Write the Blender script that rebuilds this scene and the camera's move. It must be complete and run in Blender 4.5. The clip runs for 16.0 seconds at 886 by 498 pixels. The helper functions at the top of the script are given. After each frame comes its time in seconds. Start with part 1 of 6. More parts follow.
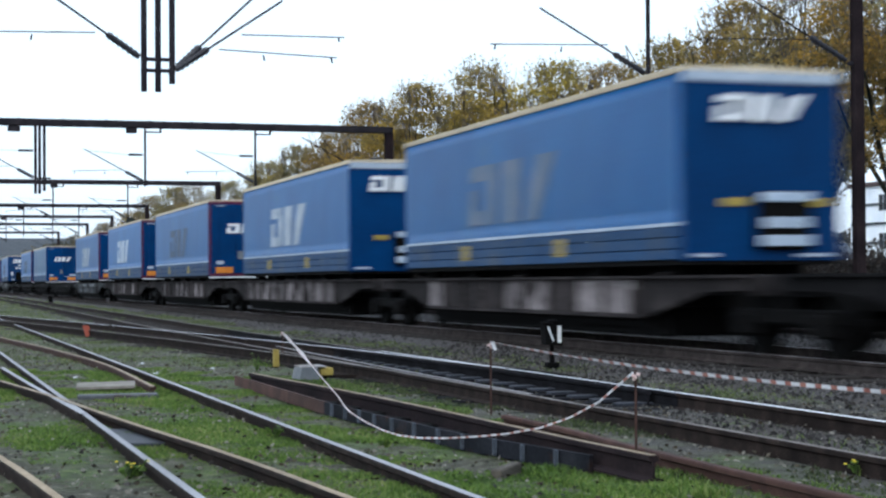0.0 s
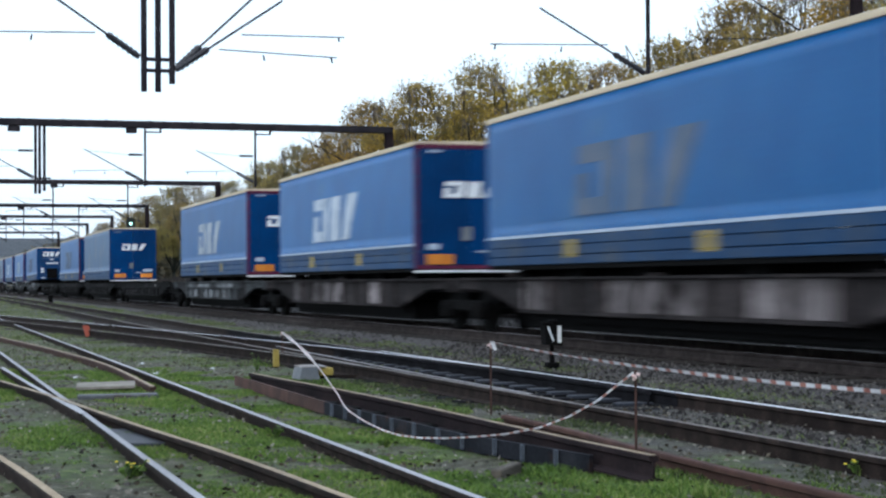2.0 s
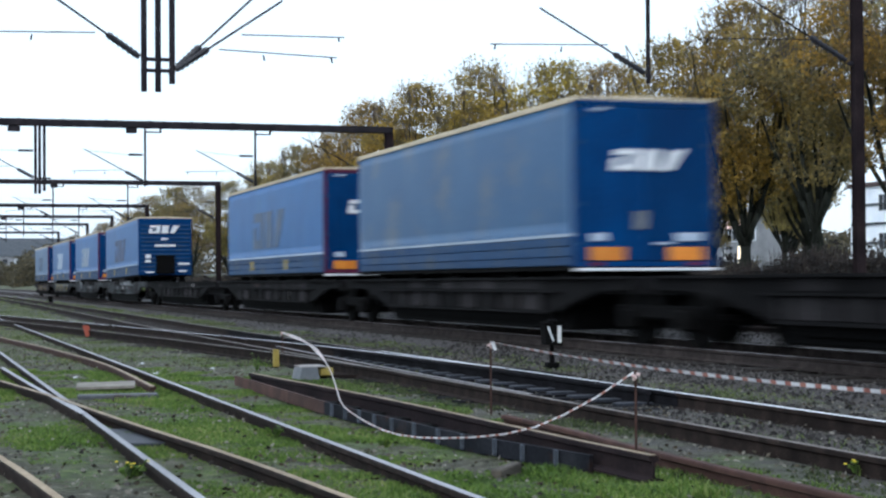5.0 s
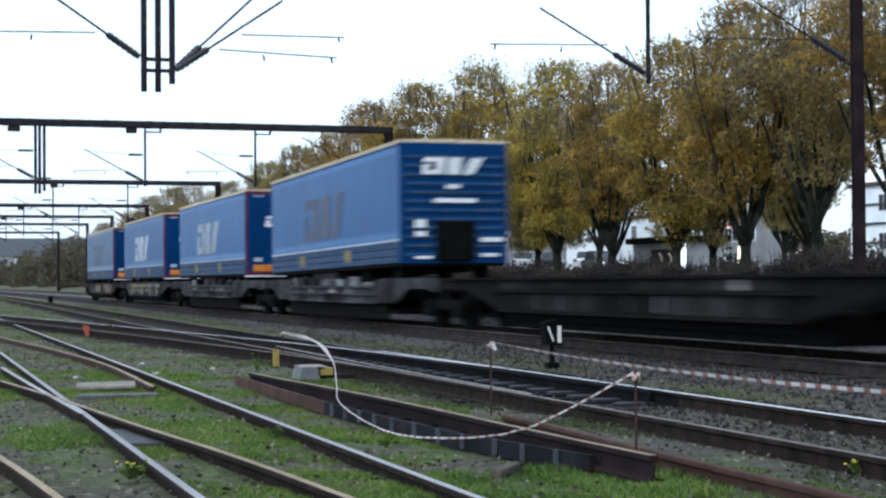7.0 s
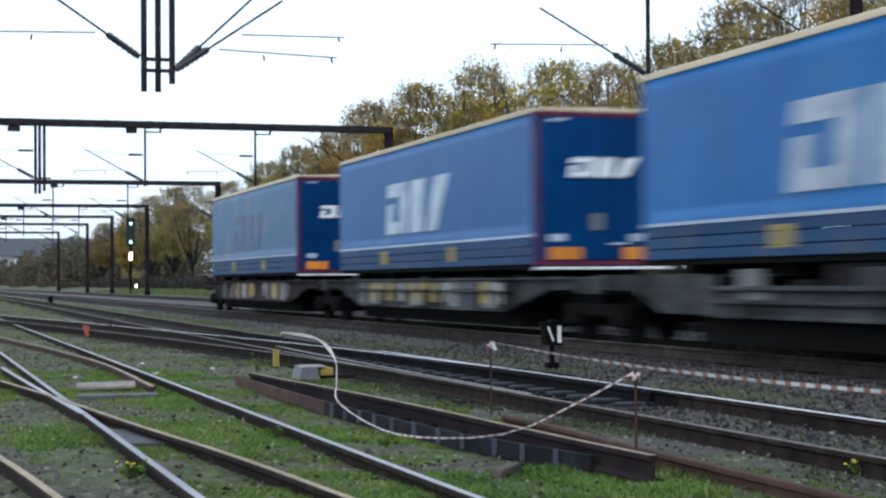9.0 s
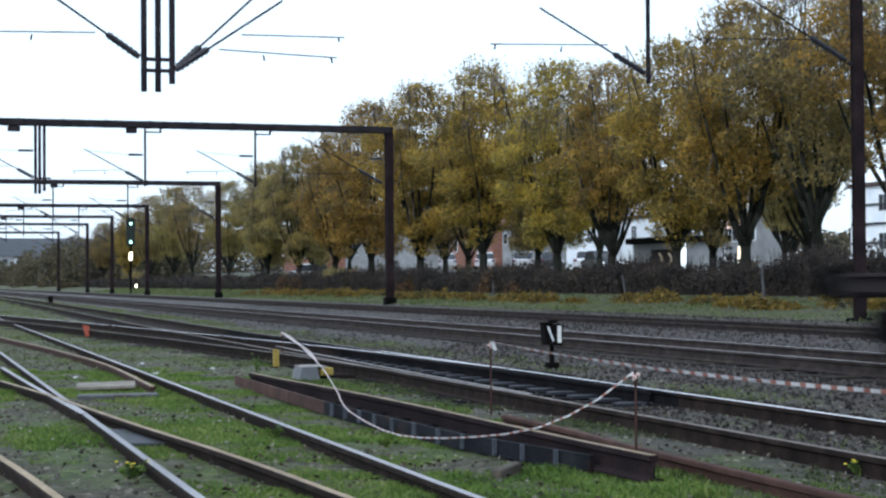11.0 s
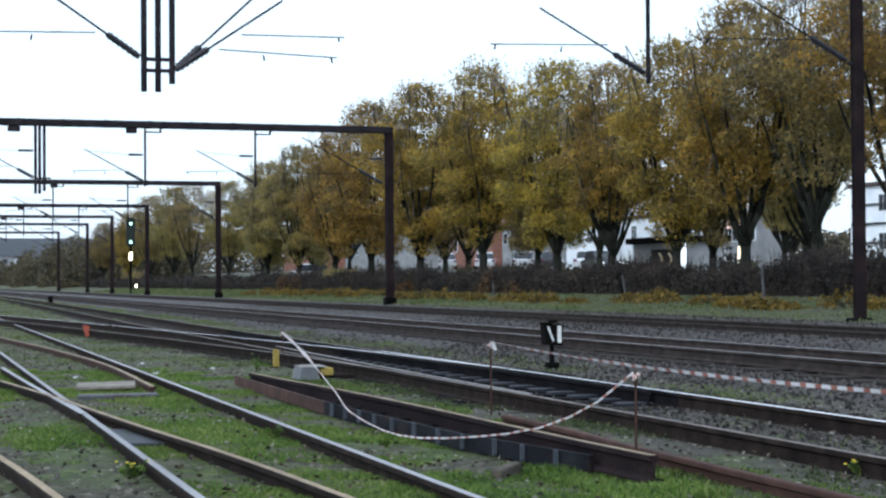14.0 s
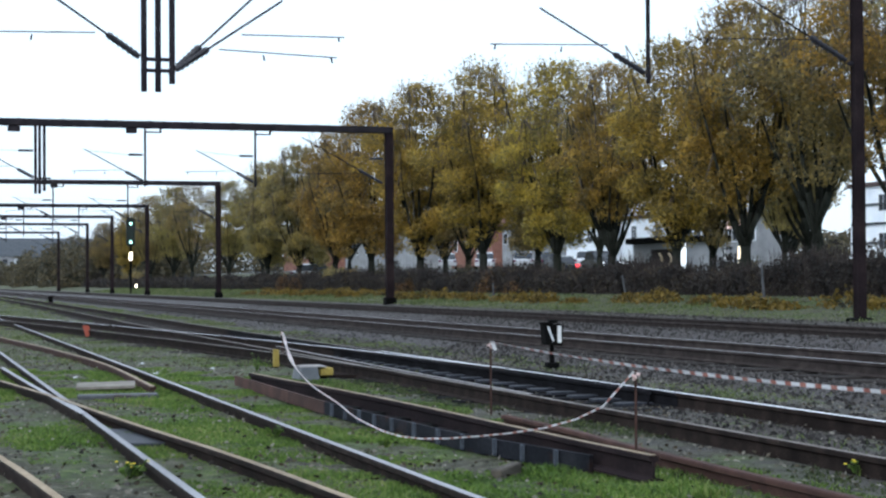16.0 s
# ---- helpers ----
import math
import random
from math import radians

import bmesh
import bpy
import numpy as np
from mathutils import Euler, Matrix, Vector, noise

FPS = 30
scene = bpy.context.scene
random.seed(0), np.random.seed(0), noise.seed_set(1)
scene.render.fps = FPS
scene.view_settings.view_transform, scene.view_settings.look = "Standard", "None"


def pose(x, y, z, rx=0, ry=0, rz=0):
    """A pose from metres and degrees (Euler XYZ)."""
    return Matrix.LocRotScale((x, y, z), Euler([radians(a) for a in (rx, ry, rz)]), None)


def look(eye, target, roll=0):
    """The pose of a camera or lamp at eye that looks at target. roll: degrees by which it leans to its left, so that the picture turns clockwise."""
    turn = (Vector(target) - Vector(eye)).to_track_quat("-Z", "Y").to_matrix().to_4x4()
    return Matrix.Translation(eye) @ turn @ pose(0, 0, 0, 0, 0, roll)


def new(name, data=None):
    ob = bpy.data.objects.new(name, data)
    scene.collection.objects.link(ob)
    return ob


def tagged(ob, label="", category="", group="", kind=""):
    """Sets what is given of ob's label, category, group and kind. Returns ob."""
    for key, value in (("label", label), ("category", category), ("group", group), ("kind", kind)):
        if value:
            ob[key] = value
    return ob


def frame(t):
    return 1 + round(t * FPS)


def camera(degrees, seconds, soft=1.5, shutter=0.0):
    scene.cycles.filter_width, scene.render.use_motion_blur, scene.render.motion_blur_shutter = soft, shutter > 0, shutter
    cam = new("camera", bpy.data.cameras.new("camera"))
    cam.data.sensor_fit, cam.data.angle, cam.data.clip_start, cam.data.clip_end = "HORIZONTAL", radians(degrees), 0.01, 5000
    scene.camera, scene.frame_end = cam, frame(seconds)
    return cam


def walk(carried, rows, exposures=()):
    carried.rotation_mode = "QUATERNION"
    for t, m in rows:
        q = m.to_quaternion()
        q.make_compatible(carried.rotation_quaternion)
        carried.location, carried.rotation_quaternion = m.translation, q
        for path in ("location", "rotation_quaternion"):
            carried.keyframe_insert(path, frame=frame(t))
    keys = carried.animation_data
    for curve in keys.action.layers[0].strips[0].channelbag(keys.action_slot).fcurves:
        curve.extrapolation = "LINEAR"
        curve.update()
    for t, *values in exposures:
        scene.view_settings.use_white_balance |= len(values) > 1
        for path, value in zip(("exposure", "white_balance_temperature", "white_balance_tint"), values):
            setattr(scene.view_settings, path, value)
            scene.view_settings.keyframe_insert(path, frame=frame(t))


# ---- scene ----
EYE = Vector((0.0, 0.0, 1.0135))
YAW, PITCH = 0.31495, 0.01965
AIM = Vector((math.sin(YAW) * math.cos(PITCH), math.cos(YAW) * math.cos(PITCH), math.sin(PITCH)))
cam = camera(30.31, 16.0, soft=2.4, shutter=0.9)
STAND = look(EYE, EYE + AIM * 10, -0.43)
walk(cam, [(0, STAND), (16, STAND)], exposures=[(0, 0.0, 5800, 7), (16, 0.0, 5800, 7)])

# ---- sky and light: a bright overcast autumn afternoon ----
world = bpy.data.worlds.new("overcast_sky")
scene.world = world
world.use_nodes = True
wn, wl = world.node_tree.nodes, world.node_tree.links
wn.clear()
sky = wn.new("ShaderNodeTexSky")
sky.sky_type, sky.sun_disc = "NISHITA", False
sky.sun_elevation, sky.sun_rotation = radians(39), radians(224)
sky.dust_density, sky.air_density = 4.0, 1.0
bg_sky = wn.new("ShaderNodeBackground")
bg_sky.inputs["Strength"].default_value = 0.05
wl.new(sky.outputs[0], bg_sky.inputs["Color"])
bg_cloud = wn.new("ShaderNodeBackground")
bg_cloud.inputs["Color"].default_value = (0.885, 0.955, 1.02, 1)
bg_cloud.inputs["Strength"].default_value = 1.12
both = wn.new("ShaderNodeAddShader")
w_out = wn.new("ShaderNodeOutputWorld")
wl.new(bg_sky.outputs[0], both.inputs[0])
wl.new(bg_cloud.outputs[0], both.inputs[1])
wl.new(both.outputs[0], w_out.inputs["Surface"])
sun = new("sun", bpy.data.lights.new("sun", "SUN"))
sun.data.energy, sun.data.angle, sun.data.color = 0.95, radians(40), (1.0, 0.95, 0.88)
sun.matrix_world = look((-28, -14, 45), (10, 26, 0))


# ---- materials ----
def surface(name, dark, mid, light, rough=0.8, metal=0.0, scale=6.0, fine=60.0, bump=0.3, depth=0.01, spots=None, spot_at=0.62, spot_scale=2.0, jitter=0.15, coat=0.0, stretch=(1, 1, 1), spec=0.4):
    """A procedural surface: three tones in coarse and fine noise, bump, and stains with a shape of their own."""
    m = bpy.data.materials.new(name)
    m.use_nodes = True
    n, l = m.node_tree.nodes, m.node_tree.links
    b = n["Principled BSDF"]
    b.inputs["Roughness"].default_value, b.inputs["Metallic"].default_value = rough, metal
    b.inputs["Coat Weight"].default_value, b.inputs["Specular IOR Level"].default_value = coat, spec
    co = n.new("ShaderNodeTexCoord")
    mp = n.new("ShaderNodeMapping")
    mp.inputs["Scale"].default_value = stretch
    l.new(co.outputs["Object"], mp.inputs["Vector"])
    c, f = n.new("ShaderNodeTexNoise"), n.new("ShaderNodeTexNoise")
    for t, s in ((c, scale), (f, fine)):
        t.inputs["Scale"].default_value, t.inputs["Detail"].default_value = s, 4
        l.new(mp.outputs[0], t.inputs["Vector"])
    mix = n.new("ShaderNodeMix")
    mix.inputs[0].default_value = 0.4
    l.new(c.outputs[0], mix.inputs[2])
    l.new(f.outputs[0], mix.inputs[3])
    ramp = n.new("ShaderNodeValToRGB")
    e = ramp.color_ramp.elements
    e[0].position, e[0].color, e[1].position, e[1].color = 0.36, (*dark, 1), 0.64, (*light, 1)
    k = e.new(0.5)
    k.color = (*mid, 1)
    l.new(mix.outputs[0], ramp.inputs[0])
    col = ramp.outputs[0]
    if spots:
        sp = n.new("ShaderNodeTexNoise")
        sp.inputs["Scale"].default_value, sp.inputs["Detail"].default_value, sp.inputs["Roughness"].default_value = spot_scale, 5, 0.65
        l.new(mp.outputs[0], sp.inputs["Vector"])
        sr = n.new("ShaderNodeMapRange")
        sr.inputs[1].default_value, sr.inputs[2].default_value = spot_at - 0.06, spot_at + 0.06
        l.new(sp.outputs[0], sr.inputs[0])
        sm = n.new("ShaderNodeMix")
        sm.data_type = "RGBA"
        l.new(sr.outputs[0], sm.inputs[0])
        l.new(col, sm.inputs[6])
        sm.inputs[7].default_value = (*spots, 1)
        col = sm.outputs[2]
    if jitter:
        oi = n.new("ShaderNodeObjectInfo")
        jr = n.new("ShaderNodeMapRange")
        jr.inputs[3].default_value, jr.inputs[4].default_value = 1 - jitter, 1 + jitter
        l.new(oi.outputs["Random"], jr.inputs[0])
        hs = n.new("ShaderNodeHueSaturation")
        l.new(jr.outputs[0], hs.inputs["Value"])
        l.new(col, hs.inputs["Color"])
        col = hs.outputs[0]
    l.new(col, b.inputs["Base Color"])
    if bump:
        bp = n.new("ShaderNodeBump")
        bp.inputs["Strength"].default_value, bp.inputs["Distance"].default_value = bump, depth
        l.new(mix.outputs[0], bp.inputs["Height"])
        l.new(bp.outputs[0], b.inputs["Normal"])
    return m


def glow(name, color, strength):
    m = bpy.data.materials.new(name)
    m.use_nodes = True
    b = m.node_tree.nodes["Principled BSDF"]
    b.inputs["Base Color"].default_value = (*color, 1)
    b.inputs["Emission Color"].default_value = (*color, 1)
    b.inputs["Emission Strength"].default_value = strength
    return m


def leafy(name, tones, rough=0.6, clump=0.7, vary=0.0):
    """Leaves, each with a tone of its own."""
    m = bpy.data.materials.new(name)
    m.use_nodes = True
    n, l = m.node_tree.nodes, m.node_tree.links
    b = n["Principled BSDF"]
    b.inputs["Roughness"].default_value = rough
    g = n.new("ShaderNodeNewGeometry")
    co = n.new("ShaderNodeTexCoord")
    ns = n.new("ShaderNodeTexNoise")
    ns.inputs["Scale"].default_value, ns.inputs["Detail"].default_value = 1.1, 4
    l.new(co.outputs["Object"], ns.inputs["Vector"])
    mx = n.new("ShaderNodeMix")
    mx.inputs[0].default_value = clump
    l.new(g.outputs["Random Per Island"], mx.inputs[2])
    l.new(ns.outputs[0], mx.inputs[3])
    ramp = n.new("ShaderNodeValToRGB")
    e = ramp.color_ramp.elements
    lo, wide = 0.2 + 0.1 * clump, 0.6 - 0.2 * clump
    e[0].position, e[0].color, e[1].position, e[1].color = lo, (*tones[0], 1), lo + wide, (*tones[-1], 1)
    for i, t in enumerate(tones[1:-1]):
        k = e.new(lo + wide * (i + 1) / (len(tones) - 1))
        k.color = (*t, 1)
    l.new(mx.outputs[0], ramp.inputs[0])
    col = ramp.outputs[0]
    if vary:
        oi = n.new("ShaderNodeObjectInfo")
        hs = n.new("ShaderNodeHueSaturation")
        for lo_hi, socket in (((1 - vary, 1 + vary), "Value"), ((0.485, 0.512), "Hue")):
            mr = n.new("ShaderNodeMapRange")
            mr.inputs[3].default_value, mr.inputs[4].default_value = lo_hi
            l.new(oi.outputs["Random"], mr.inputs[0])
            l.new(mr.outputs[0], hs.inputs[socket])
        l.new(col, hs.inputs["Color"])
        col = hs.outputs[0]
    l.new(col, b.inputs["Base Color"])
    tr = n.new("ShaderNodeBsdfTranslucent")
    l.new(col, tr.inputs["Color"])
    ms = n.new("ShaderNodeMixShader")
    ms.inputs[0].default_value = 0.46
    l.new(b.outputs[0], ms.inputs[1])
    l.new(tr.outputs[0], ms.inputs[2])
    l.new(ms.outputs[0], n["Material Output"].inputs["Surface"])
    return m


RUST = surface("rusty_rail_steel", (0.00765, 0.005525, 0.0051), (0.017, 0.01233, 0.01105), (0.034, 0.02465, 0.02125), 0.9, 0.0, 5, 70, 0.3, 0.004, spec=0.12)
RUST_GREY = surface("grey_brown_rail_side", (0.02184, 0.01794, 0.01716), (0.039, 0.03198, 0.03042), (0.0663, 0.0546, 0.05148), 0.9, 0.0, 5, 70, 0.3, 0.004, spec=0.12)
RUST_RED = surface("red_brown_rust", (0.027, 0.0116, 0.00928), (0.048, 0.02146, 0.01624), (0.072, 0.0348, 0.02668), 0.9, 0.0, 4, 60, 0.3, 0.004)
RUST_TAN = surface("tan_worn_rail_head", (0.165, 0.118, 0.068), (0.265, 0.198, 0.118), (0.35, 0.27, 0.175), 0.6, 0.3, 3, 40, 0.15, 0.002)
POLISHED = surface("polished_rail_head", (0.18, 0.178, 0.192), (0.25, 0.248, 0.266), (0.33, 0.327, 0.35), 0.45, 0.05, 3, 50, 0.05, 0.001, stretch=(1, 0.1, 1))
DULL_HEAD = surface("dull_rail_head", (0.15, 0.14, 0.145), (0.22, 0.205, 0.21), (0.3, 0.285, 0.29), 0.45, 0.2, 3, 50, 0.05, 0.001)
SLEEPER = surface("weathered_sleeper", (0.015, 0.0135, 0.0135), (0.03, 0.027, 0.026), (0.06, 0.054, 0.051), 0.9, 0, 3, 40, 0.6, 0.01, stretch=(1, 6, 6), spec=0.12)
OILY = surface("oil_soaked_timber", (0.004, 0.004, 0.005), (0.009, 0.009, 0.011), (0.018, 0.018, 0.022), 0.9, 0, 3, 40, 0.5, 0.01, spec=0.06)
DARK_STEEL = surface("dark_gantry_steel", (0.012, 0.011, 0.015), (0.02, 0.018, 0.023), (0.035, 0.03, 0.034), 0.75, 0.1, 2, 30, 0.2, 0.003, spec=0.12)
BROWN_STEEL = surface("brown_mast_steel", (0.009, 0.006, 0.0075), (0.016, 0.0105, 0.0125), (0.028, 0.019, 0.02), 0.85, 0.0, 2, 30, 0.2, 0.003, spec=0.12)
INSULATOR = surface("dark_insulator", (0.012, 0.012, 0.018), (0.02, 0.02, 0.028), (0.035, 0.035, 0.045), 0.4, 0, 8, 40, 0.1, 0.002)
BLUE_CURTAIN = surface("blue_curtain", (0.004, 0.086, 0.28), (0.006, 0.105, 0.322), (0.011, 0.124, 0.36), 0.4, 0, 0.7, 14, 0.15, 0.012, spots=(0.022, 0.122, 0.3), spot_at=0.64, spot_scale=0.9, jitter=0.1, spec=0.32)
BLUE_CURTAIN_OLD = surface("faded_blue_curtain", (0.022, 0.09, 0.215), (0.031, 0.107, 0.238), (0.043, 0.126, 0.264), 0.4, 0, 0.6, 12, 0.18, 0.012, spots=(0.10, 0.14, 0.2), spot_at=0.58, spot_scale=0.8, spec=0.3)
BLUE_BOARD = surface("blue_dropside", (0.006, 0.034, 0.1), (0.01, 0.045, 0.122), (0.017, 0.058, 0.145), 0.55, 0.0, 1.5, 20, 0.15, 0.006, spots=(0.045, 0.065, 0.1), spot_at=0.58, spec=0.2)
BLUE_DOOR = surface("deep_blue_door", (0.0002, 0.024, 0.1), (0.0003, 0.031, 0.122), (0.0006, 0.039, 0.145), 0.55, 0.0, 1.2, 20, 0.1, 0.004, spots=(0.001, 0.03, 0.11), spot_at=0.64, spec=0.1)
BLUE_PALE = surface("pale_blue_door", (0.003, 0.045, 0.14), (0.005, 0.056, 0.165), (0.009, 0.068, 0.19), 0.5, 0.0, 1.2, 20, 0.1, 0.004, spec=0.2)
CREAM = surface("cream_roof_tarp", (0.42, 0.35, 0.24), (0.55, 0.47, 0.34), (0.65, 0.57, 0.43), 0.7, 0, 2, 20, 0.2, 0.005, spots=(0.3, 0.25, 0.17), spot_at=0.6)
WHITE_MARK = surface("white_marking", (0.55, 0.58, 0.62), (0.66, 0.69, 0.73), (0.76, 0.78, 0.82), 0.5, 0, 2, 30, 0.05, 0.002, jitter=0.04)
FADED_MARK = surface("faded_marking", (0.075, 0.12, 0.2), (0.105, 0.145, 0.215), (0.15, 0.17, 0.225), 0.6, 0, 1.5, 20, 0.05, 0.002, spec=0.2)
BEIGE_MARK = surface("beige_faded_marking", (0.05, 0.095, 0.18), (0.085, 0.105, 0.165), (0.14, 0.13, 0.15), 0.6, 0, 1.2, 15, 0.05, 0.002, spec=0.2)
STRIPE = surface("pale_edge_stripe", (0.26, 0.33, 0.43), (0.34, 0.41, 0.51), (0.42, 0.48, 0.58), 0.5, 0.0, 2, 30, 0.05, 0.002)
RED_PAINT = surface("dull_red_frame", (0.055, 0.008, 0.03), (0.08, 0.011, 0.038), (0.11, 0.017, 0.045), 0.55, 0, 2, 20, 0.05, 0.002, spec=0.2)
ORANGE = surface("orange_marker_plate", (0.45, 0.14, 0.012), (0.58, 0.2, 0.02), (0.68, 0.26, 0.035), 0.5, 0, 4, 40, 0.03, 0.001)
YELLOW = surface("dirty_yellow", (0.2, 0.15, 0.035), (0.29, 0.22, 0.045), (0.38, 0.29, 0.06), 0.6, 0, 5, 40, 0.1, 0.002)
GREY_PAINT = surface("grey_patch", (0.096, 0.108, 0.126), (0.126, 0.138, 0.156), (0.162, 0.174, 0.192), 0.6, 0, 4, 40, 0.1, 0.002)
# Base colour far below plain soot: shade under the train is included.
BLACK = surface("sooty_black_with_shade", (0.0012, 0.0012, 0.00138), (0.0021, 0.0021, 0.0024), (0.0039, 0.00372, 0.00372), 0.95, 0.0, 3, 30, 0.2, 0.004, spec=0.12)
WAGON_BROWN = surface("grimy_brown_wagon", (0.01, 0.0086, 0.0094), (0.02, 0.0174, 0.0184), (0.042, 0.036, 0.037), 0.9, 0.0, 1.2, 14, 0.25, 0.006, spots=(0.05525, 0.0494, 0.0494), spot_at=0.63, spot_scale=0.9, spec=0.12)
WAGON_GREY = surface("grimy_grey_wagon", (0.026, 0.0286, 0.0325), (0.04875, 0.0533, 0.0585), (0.091, 0.09555, 0.1021), 0.85, 0.0, 1.0, 14, 0.2, 0.006, spots=(0.0117, 0.01105, 0.0117), spot_at=0.54, spot_scale=0.8, spec=0.12)
WAGON_DARK = surface("dark_empty_wagon", (0.00208, 0.00208, 0.0026), (0.00416, 0.004004, 0.00468), (0.00832, 0.0078, 0.008584), 0.9, 0.0, 1.2, 14, 0.25, 0.006, spots=(0.0208, 0.01924, 0.01924), spot_at=0.68, spec=0.12)
WAGON_WHITE = surface("dirty_white_patch", (0.28, 0.27, 0.27), (0.38, 0.365, 0.36), (0.48, 0.46, 0.45), 0.8, 0, 2, 20, 0.1, 0.003, spots=(0.15, 0.13, 0.12), spot_at=0.56)
BARK = surface("grey_green_bark", (0.009, 0.0105, 0.0085), (0.018, 0.0205, 0.0165), (0.033, 0.036, 0.029), 0.95, 0, 4, 30, 0.8, 0.03, stretch=(1, 1, 0.25), spec=0.15)
# Extra blue in both tree leaf palettes stands in for haze.
LEAF_OLIVE = leafy("olive_yellow_leaves", [(0.0902, 0.0865, 0.0409), (0.2207, 0.1731, 0.0486), (0.4104, 0.2884, 0.0506), (0.6157, 0.423, 0.066)], vary=0.14)
LEAF_GREEN = leafy("brown_green_leaves", [(0.0833, 0.0862, 0.0557), (0.1812, 0.1558, 0.0692), (0.3087, 0.2364, 0.0769), (0.4899, 0.3571, 0.0961)], vary=0.14)
TWIG = surface("grey_brown_twigs", (0.09, 0.075, 0.06), (0.14, 0.118, 0.095), (0.19, 0.16, 0.13), 0.95, 0, 4, 30, 0, 0.01, spec=0.1)
LEAF_HEDGE = leafy("dark_purple_hedge", [(0.008, 0.0085, 0.009), (0.022, 0.02, 0.02), (0.05, 0.042, 0.036), (0.12, 0.085, 0.05)], clump=0.8)
LEAF_FALLEN = leafy("ochre_low_shrub", [(0.05, 0.045, 0.012), (0.12, 0.085, 0.018), (0.2, 0.135, 0.02), (0.26, 0.18, 0.035)])
GRASS = leafy("grass_blades", [(0.034, 0.066, 0.012), (0.09, 0.162, 0.026), (0.155, 0.25, 0.04), (0.26, 0.28, 0.1)], clump=0.6)
PLATE = surface("dull_grey_plate", (0.05, 0.053, 0.06), (0.075, 0.08, 0.09), (0.11, 0.117, 0.13), 0.7, 0.2, 4, 40, 0.3, 0.004, spots=(0.04, 0.03, 0.025), spot_at=0.58)
SIDE_MARK = surface("dusty_white_marking", (0.3, 0.36, 0.44), (0.39, 0.45, 0.53), (0.47, 0.53, 0.6), 0.6, 0, 1.5, 20, 0.05, 0.002, spots=(0.22, 0.28, 0.38), spot_at=0.6, spec=0.2)
BROWN_HEAD = surface("brown_dull_rail_head", (0.09, 0.075, 0.065), (0.14, 0.12, 0.105), (0.2, 0.175, 0.155), 0.55, 0.1, 3, 50, 0.08, 0.001)
# Pale diffuse heads carry the sky's reflection as colour, in place of metal gloss.
WORN_HEAD = surface("worn_surface_with_sky_glint", (0.32, 0.32, 0.34), (0.42, 0.42, 0.45), (0.5, 0.5, 0.53), 0.5, 0.0, 3, 50, 0.05, 0.001, stretch=(1, 0.1, 1))
SKY_GLINT_HEAD = surface("running_surface_with_sky_glint", (0.72, 0.74, 0.79), (0.8, 0.82, 0.87), (0.86, 0.88, 0.92), 0.5, 0.0, 3, 50, 0.05, 0.001, stretch=(1, 0.1, 1))
PANEL_BROWN = surface("brown_grey_wagon_panel", (0.085, 0.076, 0.08), (0.145, 0.13, 0.135), (0.22, 0.2, 0.205), 0.9, 0, 1.5, 16, 0.25, 0.005, spots=(0.01625, 0.01365, 0.01365), spot_at=0.56, jitter=0.5, spec=0.12)
PANEL_PALE = surface("pale_grey_wagon_panel", (0.12, 0.132, 0.148), (0.178, 0.193, 0.21), (0.245, 0.26, 0.28), 0.85, 0, 1.5, 16, 0.2, 0.005, spots=(0.0455, 0.0468, 0.0507), spot_at=0.57, jitter=0.4, spec=0.15)
PANEL_SOOT = surface("sooty_wagon_panel", (0.0117, 0.01105, 0.01235), (0.0195, 0.0182, 0.02015), (0.0325, 0.03055, 0.0325), 0.9, 0, 1.5, 16, 0.25, 0.005, jitter=0.5, spec=0.12)
LEAF_RUST = leafy("rusty_brown_leaves", [(0.03, 0.018, 0.011), (0.075, 0.042, 0.02), (0.14, 0.075, 0.03), (0.2, 0.13, 0.05)])
LEAF_FAR = leafy("dull_far_leaves", [(0.032, 0.036, 0.028), (0.066, 0.063, 0.042), (0.112, 0.094, 0.054), (0.165, 0.128, 0.065)])
PANEL_STEEL = surface("blue_black_plate", (0.012, 0.014, 0.02), (0.022, 0.025, 0.035), (0.045, 0.05, 0.065), 0.6, 0.2, 4, 40, 0.2, 0.003)
SLATE = surface("far_slate_roof", (0.05, 0.058, 0.068), (0.068, 0.077, 0.09), (0.09, 0.1, 0.115), 0.85, 0, 2, 12, 0.3, 0.01)


# ---- building helpers ----
def bx(bm, x0, x1, y0, y1, z0, z1, bevel=0.0):
    r = bmesh.ops.create_cube(bm, size=1.0)
    for v in r["verts"]:
        v.co = Vector(((x0 + x1) / 2 + v.co.x * (x1 - x0), (y0 + y1) / 2 + v.co.y * (y1 - y0), (z0 + z1) / 2 + v.co.z * (z1 - z0)))
    if bevel:
        ed = list({e for v in r["verts"] for e in v.link_edges})
        bmesh.ops.bevel(bm, geom=ed, offset=bevel, segments=1, affect="EDGES")
    return r["verts"]


def rod(bm, a, b, r0, r1=None, seg=8):
    a, b = Vector(a), Vector(b)
    d = b - a
    m = Matrix.Translation((a + b) / 2) @ d.to_track_quat("Z", "Y").to_matrix().to_4x4()
    bmesh.ops.create_cone(bm, cap_ends=True, segments=seg, radius1=r0, radius2=r0 if r1 is None else r1, depth=d.length, matrix=m)


